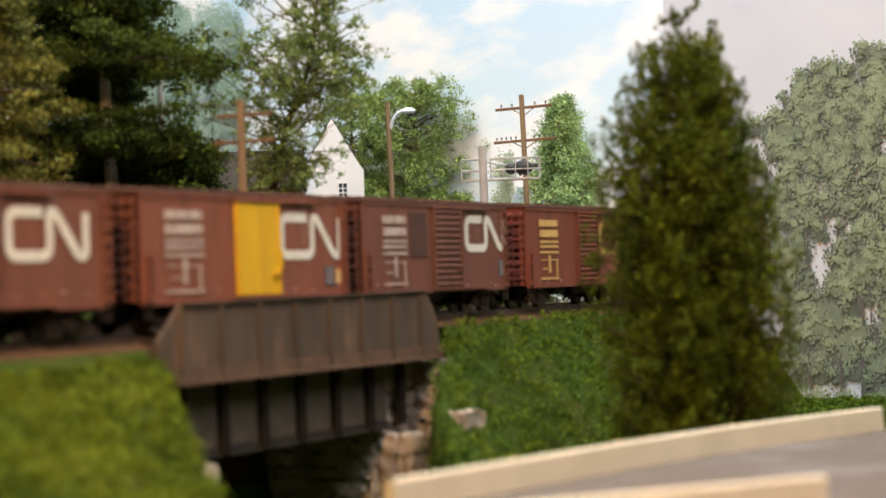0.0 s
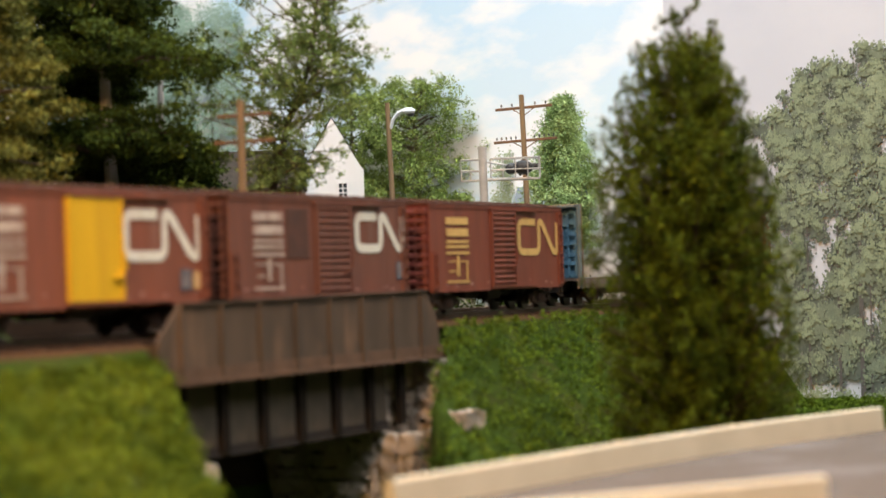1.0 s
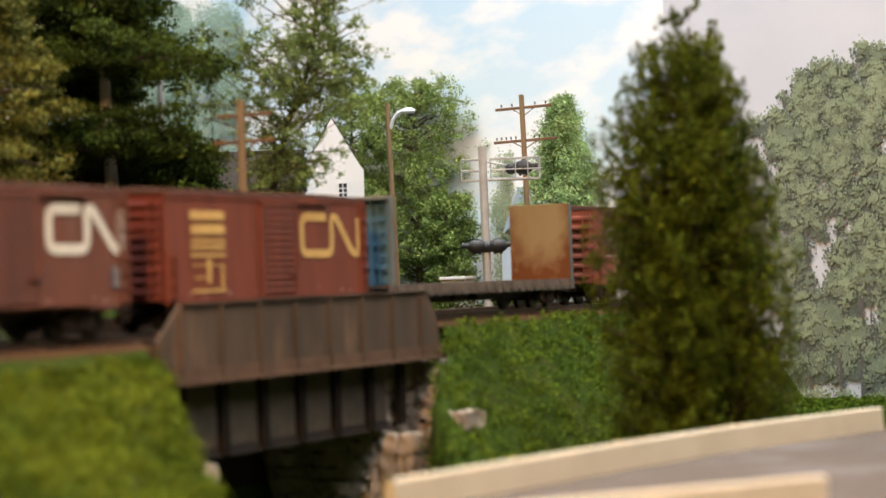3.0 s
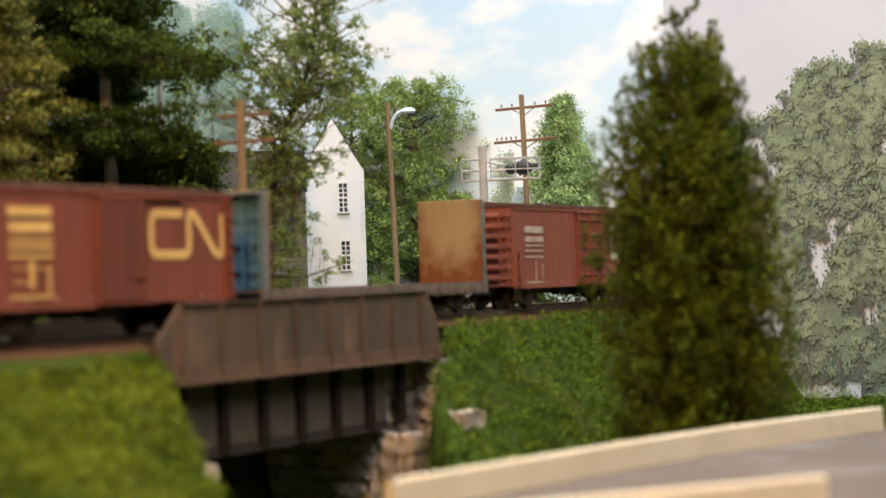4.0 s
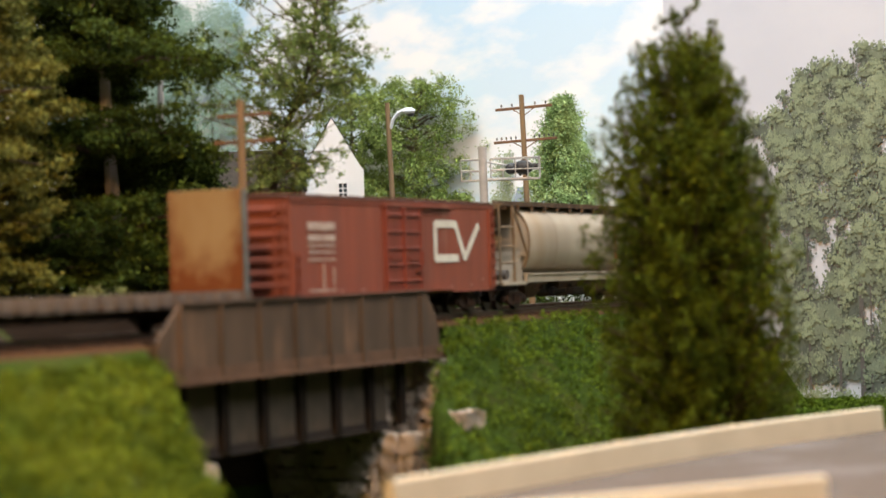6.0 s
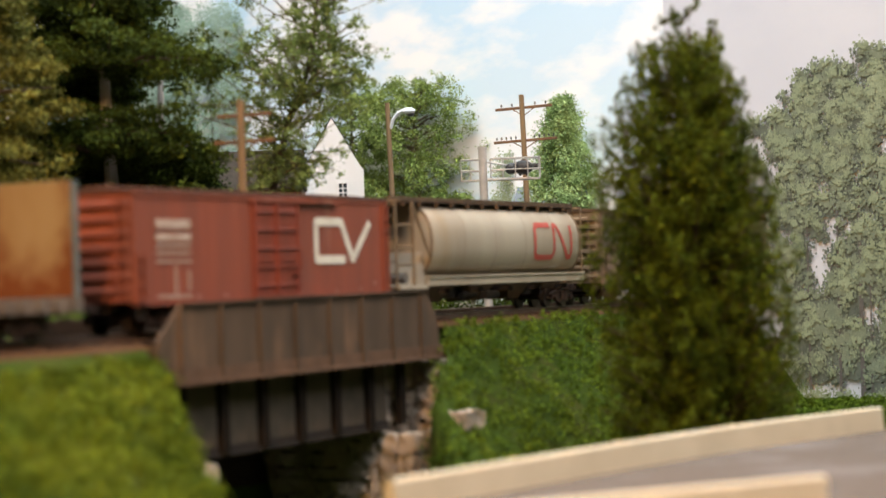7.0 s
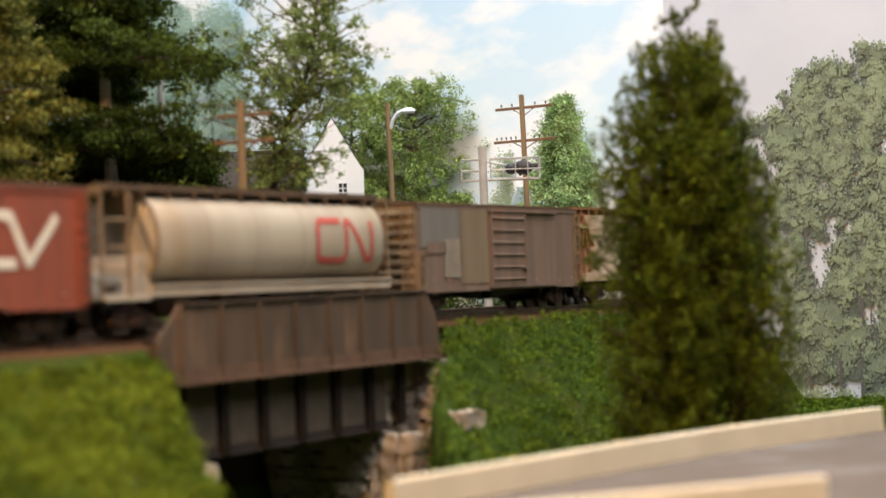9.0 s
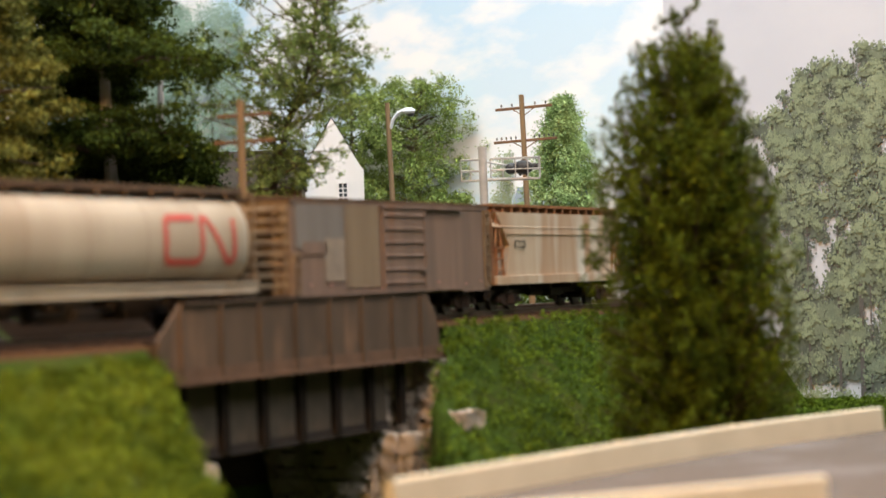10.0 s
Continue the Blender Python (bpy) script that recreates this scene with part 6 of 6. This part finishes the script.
def cylinder_hopper():
    t, c, h = rolling("cylindrical_hopper_car", -0.2290, -0.4330, "dirty cream cylindrical covered hopper car with red emblem", "hopper car")
    a, b = -0.4285 - c, -0.2618 - c
    bm = B()
    rings = []
    n = 36
    for x, k in ((a, 0.0), (a, 0.86), (a + 0.0008, 0.95), (a + 0.0025, 1.0), *[(a + (b - a) * i / 8, 1.0) for i in range(1, 8)], (b - 0.0025, 1.0), (b - 0.0008, 0.95), (b, 0.86), (b, 0.0)):
        ring = []
        for i in range(n):
            q = 2 * math.pi * i / n
            cy, cz = math.cos(q), math.sin(q)
            e = 2 / 2.4
            ring.append(bm.verts.new((x, math.copysign(abs(cy) ** e, cy) * HW * k, 0.0330 + math.copysign(abs(cz) ** e, cz) * 0.0178 * k)))
        rings.append(ring)
    for r0, r1 in zip(rings, rings[1:]):
        for i in range(n):
            bm.faces.new((r0[i], r0[(i + 1) % n], r1[(i + 1) % n], r1[i]))
    bmesh.ops.remove_doubles(bm, verts=bm.verts[:], dist=1e-7)
    bmesh.ops.recalc_face_normals(bm, faces=bm.faces[:])
    smooth(part("tank", bm, M_TANK, t, "dirty cream rounded tank body"), 0.7)
    emblem(t, "round", -0.3709 - c, -0.4176 - c, 0.0238, 0.0425, M_REDMARK, HW, 0.0026, lambda z: tank_y(z) + 0.0001)
    for q in (0.2, 0.4, 0.6, 0.8):
        bm = B()
        x = a + (b - a) * q
        vs = []
        for zz in np.linspace(0.0185, 0.0485, 16):
            vs.append([bm.verts.new((x + dx, tank_y(zz) - 0.00005, zz)) for dx in (-0.00014, 0.00014)])
        for u, v in zip(vs, vs[1:]):
            bm.faces.new((u[0], u[1], v[1], v[0]))
        part("weld_seam", bm, M_CAGE, t)
    for sg in (-1, 1):
        bm = B()
        box(bm, -h + 0.002, b + 0.005, sg * (HW - 0.0012), sg * (HW + 0.0006), 0.0130, 0.0170, 0.0002)
        box(bm, -h + 0.002, b + 0.005, sg * (HW - 0.0012), sg * (HW + 0.0012), 0.0166, 0.0175)
        box(bm, b + 0.005, h - 0.002, sg * (HW - 0.0010), sg * (HW + 0.0004), 0.0118, 0.0136, 0.0002)
        part("side_sill", bm, M_TANK, t)
    bm = B()
    box(bm, -h + 0.003, h - 0.003, -0.0115, 0.0115, 0.0506, 0.0513)
    wk = part("roof_walk", bm, M_HATCH, t, "rusty roof walkway")
    for sg in (-1, 1):
        bm = B()
        box(bm, -h + 0.003, h - 0.003, sg * 0.0112, sg * 0.0120, 0.0506, 0.0528)
        part("walk_edge", bm, M_HATCH, wk)
    for k in range(12):
        x = -h + 0.015 + (2 * h - 0.03) * k / 11
        bm = B()
        rod(bm, (x, 0, 0.0513), (x, 0, 0.0524), 0.0040, 12)
        part("hatch", bm, M_HATCH, wk)
        for sg in (-1, 1):
            bm = B()
            box(bm, x - 0.0004, x + 0.0004, sg * 0.0112, sg * 0.0128, 0.0485, 0.0510)
            part("walk_bracket", bm, M_HATCH, wk)
    for sg in (-1, 1):
        e = sg * (h - 0.003)
        for y in (-0.0115, -0.002, 0.008):
            bm = B()
            box(bm, e - 0.0006, e + 0.0006, y - 0.0006, y + 0.0006, 0.0120, 0.0508)
            part("end_post", bm, M_CAGE, t)
        bm = B()
        box(bm, e - 0.0006, e + 0.0006, -HW, HW, 0.0500, 0.0512)
        part("end_rail", bm, M_CAGE, t)
        bm = B()
        box(bm, e - 0.0006, e + 0.0006, -HW, HW, 0.0335, 0.0343)
        part("end_rail", bm, M_CAGE, t)
        bm = B()
        box(bm, min(e, e - sg * 0.014), max(e, e - sg * 0.014), -HW, HW, 0.0120, 0.0130)
        part("end_platform", bm, M_CAGE, t)
        if sg > 0:                              # the open brake end: sloped sheet, inner posts, rails, wheel and gear
            bm = B()
            v = [bm.verts.new(q) for q in ((b + 0.010, -0.009, 0.0128), (b + 0.010, 0.009, 0.0128), (b - 0.001, -0.012, 0.0300), (b - 0.001, 0.012, 0.0300), (b - 0.001, -0.012, 0.0128), (b - 0.001, 0.012, 0.0128))]
            bmesh.ops.convex_hull(bm, input=v)
            part("slope_sheet", bm, M_TANK, t)
            for y in (-HW + 0.001, HW - 0.001):
                bm = B()
                box(bm, e - 0.0146, e - 0.0134, y - 0.0006, y + 0.0006, 0.0130, 0.0506)
                part("cage_post", bm, M_CAGE, t)
                for z in (0.0225, 0.0305, 0.0400):
                    bm = B()
                    rod(bm, (e, y, z), (e - 0.0140, y, z), 0.0005, 6)
                    part("cage_rail", bm, M_CAGE, t)
                bm = B()
                rod(bm, (e - 0.0140, y, 0.0500), (b, y, 0.0260), 0.0006, 6)
                part("brace", bm, M_CAGE, t)
            bm = B()
            box(bm, e - 0.010, e - 0.003, -0.006, 0.002, 0.0130, 0.0205, 0.0005)
            rod(bm, (e - 0.011, 0.006, 0.0170), (e - 0.011, 0.013, 0.0170), 0.0024, 12)
            part("brake_gear", bm, M_GREYPATCH, t, "grey brake cylinder and box")
            bm = B()
            for q in range(16):
                w0, w1 = 2 * math.pi * q / 16, 2 * math.pi * (q + 1) / 16
                rod(bm, (e + 0.0012, 0.003 + 0.0036 * math.cos(w0), 0.0335 + 0.0036 * math.sin(w0)), (e + 0.0012, 0.003 + 0.0036 * math.cos(w1), 0.0335 + 0.0036 * math.sin(w1)), 0.0004, 5)
            for q in range(3):
                w0 = math.pi * q / 3
                rod(bm, (e + 0.0012, 0.003 - 0.0036 * math.cos(w0), 0.0335 - 0.0036 * math.sin(w0)), (e + 0.0012, 0.003 + 0.0036 * math.cos(w0), 0.0335 + 0.0036 * math.sin(w0)), 0.0003, 5)
            part("brake_wheel", bm, M_CAGE, t)
        ladder(t, M_CAGE, sg * (h - 0.002), HW - 0.0035, 0.014, 0.049, 0.0050, 8, "y")
        xe = b if sg > 0 else a
        bm = B()
        for q in range(28):
            w0, w1 = 2 * math.pi * q / 28, 2 * math.pi * (q + 1) / 28
            p0, p1 = [(xe - sg * 0.0008, math.copysign(abs(math.cos(w)) ** 0.833, math.cos(w)) * 0.0162, 0.033 + math.copysign(abs(math.sin(w)) ** 0.833, math.sin(w)) * 0.0175) for w in (w0, w1)]
            rod(bm, p0, p1, 0.0006, 6)
        part("end_flange", bm, M_CAGE, t)
    for k in range(4):
        x = a + (b - a) * (k + 0.5) / 4
        bm = B()
        v = [bm.verts.new(q) for q in ((x - 0.018, -0.012, 0.0165), (x + 0.018, -0.012, 0.0165), (x - 0.018, 0.012, 0.0165), (x + 0.018, 0.012, 0.0165), (x - 0.005, -0.006, 0.0052), (x + 0.005, -0.006, 0.0052), (x - 0.005, 0.006, 0.0052), (x + 0.005, 0.006, 0.0052))]
        bmesh.ops.convex_hull(bm, input=v)
        part("discharge_bay", bm, M_HATCH, t)
    running_gear(t, h, 0.022, 0.0118)


cylinder_hopper()

t, c, h = boxcar("boxcar", -0.4563, -0.6335, M_GREYCAR, "weathered grey-brown boxcar with patched paint", (-0.5294, -0.5680), M_GREYCAR, 6, roof=M_HATCH, end_paint=M_CAGE, eave=0.0492, peak=0.0512, ladder_mat=M_CAGE, panels=9, end_ribs=8)
bm = B()
box(bm, -0.4985 - c, -0.4600 - c, HW, PY, 0.0300, 0.0478)
part("repaint_patch", bm, M_GREYPATCH, t, "grey repainted patch")
bm = B()
box(bm, -0.5275 - c, -0.4995 - c, HW, PY, 0.0135, 0.0478)
part("repaint_patch", bm, M_OLIVETAN, t, "olive-tan repainted panel")
bm = B()
box(bm, -0.4978 - c, -0.4820 - c, PY, PY + 0.00014, 0.0165, 0.0340)
part("repaint_patch", bm, M_TANPATCH, t, "tan repainted patch")
bm = B()
box(bm, -0.4840 - c, -0.4650 - c, PY, PY + 0.00014, 0.0275, 0.0325)
part("repaint_patch", bm, M_GREYCAR, t, "brown repainted patch")


def tan_hopper():
    t, c, h = rolling("covered_hopper_car", -0.6400, -0.8000, "rust-streaked tan covered hopper car with sloped ends", "hopper car")
    bm = B()
    out = [(-h + 0.014, 0.0165), (-h + 0.018, 0.0310), (-h + 0.004, 0.0470), (h - 0.004, 0.0470), (h - 0.018, 0.0310), (h - 0.014, 0.0165)]
    prism(bm, out, -HW + 0.0006, HW - 0.0006)
    part("body", bm, M_TAN, t)
    for sg in (-1, 1):
        bm = B()
        v = [bm.verts.new(q) for x in (-h + 0.001, h - 0.001) for q in ((x, sg * (HW - 0.0003), 0.0400), (x, sg * 0.009, 0.0482), (x, sg * (HW - 0.002), 0.0400))]
        bmesh.ops.convex_hull(bm, input=v)
        part("roof_slope", bm, M_TAN, t, "sloped tan roof edge")
        bm = B()
        box(bm, -h + 0.001, h - 0.001, sg * (HW - 0.0012), sg * (HW + 0.0006), 0.0122, 0.0166, 0.0002)
        part("side_sill", bm, M_TAN, t)
        for z in (0.0365,):
            bm = B()
            box(bm, -h + 0.013, h - 0.013, sg * (HW - 0.001), sg * (HW - 0.0001), z, z + 0.0008)
            part("side_rib", bm, M_TAN, t)
    bm = B()
    box(bm, -h, h, -0.0155, 0.0155, 0.0498, 0.0510)
    wk = part("roof_walk", bm, M_RUSTCAGE, t, "rusty roof walkway")
    for k in range(16):
        x = -h + 0.004 + (2 * h - 0.008) * k / 15
        bm = B()
        box(bm, x - 0.0009, x + 0.0009, -0.0150, 0.0150, 0.0470, 0.0500)
        part("walk_bracket", bm, M_RUSTCAGE, wk)
    for sg in (-1, 1):
        e = sg * (h - 0.001)
        for y in (-HW + 0.0015, -0.005, 0.005, HW - 0.0015):
            bm = B()
            rod(bm, (e, y, 0.0122), (e - sg * 0.005, y, 0.0480), 0.0008, 6)
            part("end_post", bm, M_RUSTCAGE, t)
        bm = B()
        box(bm, min(e, e - sg * 0.016), max(e, e - sg * 0.016), -HW, HW, 0.0122, 0.0132)
        part("end_platform", bm, M_RUSTCAGE, t)
        ladder(t, M_RUSTCAGE, sg * (h - 0.001), HW - 0.004, 0.014, 0.046, 0.0050, 7, "y")
        ladder(t, M_RUSTCAGE, sg * (h - 0.006), HW - 0.001, 0.014, 0.030, 0.0070, 4)
        for y in (-HW + 0.0015, HW - 0.0015):
            bm = B()
            rod(bm, (e - sg * 0.0125, y, 0.0130), (e - sg * 0.006, y, 0.0470), 0.0008, 6)
            part("brace", bm, M_RUSTCAGE, t)
            bm = B()
            rod(bm, (e - sg * 0.005, y, 0.0470), (e - sg * 0.0185, y, 0.0300), 0.0007, 6)
            part("brace", bm, M_RUSTCAGE, t)
    text_bars(t, M_UNDER, h - 0.023, h - 0.035, [(0.0300, 0.0305, 0, 1), (0.0330, 0.0335, 0, 1), (0.0305, 0.0330, 0, 0.06), (0.0305, 0.0330, 0.94, 1)], HW)
    running_gear(t, h, 0.022, 0.0122)


tan_hopper()


# ---- what moves ----
def motions():
    for t, c in ROLLING:
        walk(t, [(k * 0.5, Matrix.Translation(W(c + S(k * 0.5), 0)) @ pose(0, 0, 0, 0, 0, HEAD)) for k in range(21)])
    for w, q in WHEELSETS:
        rows = []
        for k in range(151):
            tm = k / 15
            rows.append((tm, pose(q, 0, 0.0048, 0, math.degrees((S(tm) - S(0)) / 0.0048), 0)))
        walk(w, rows)


motions()
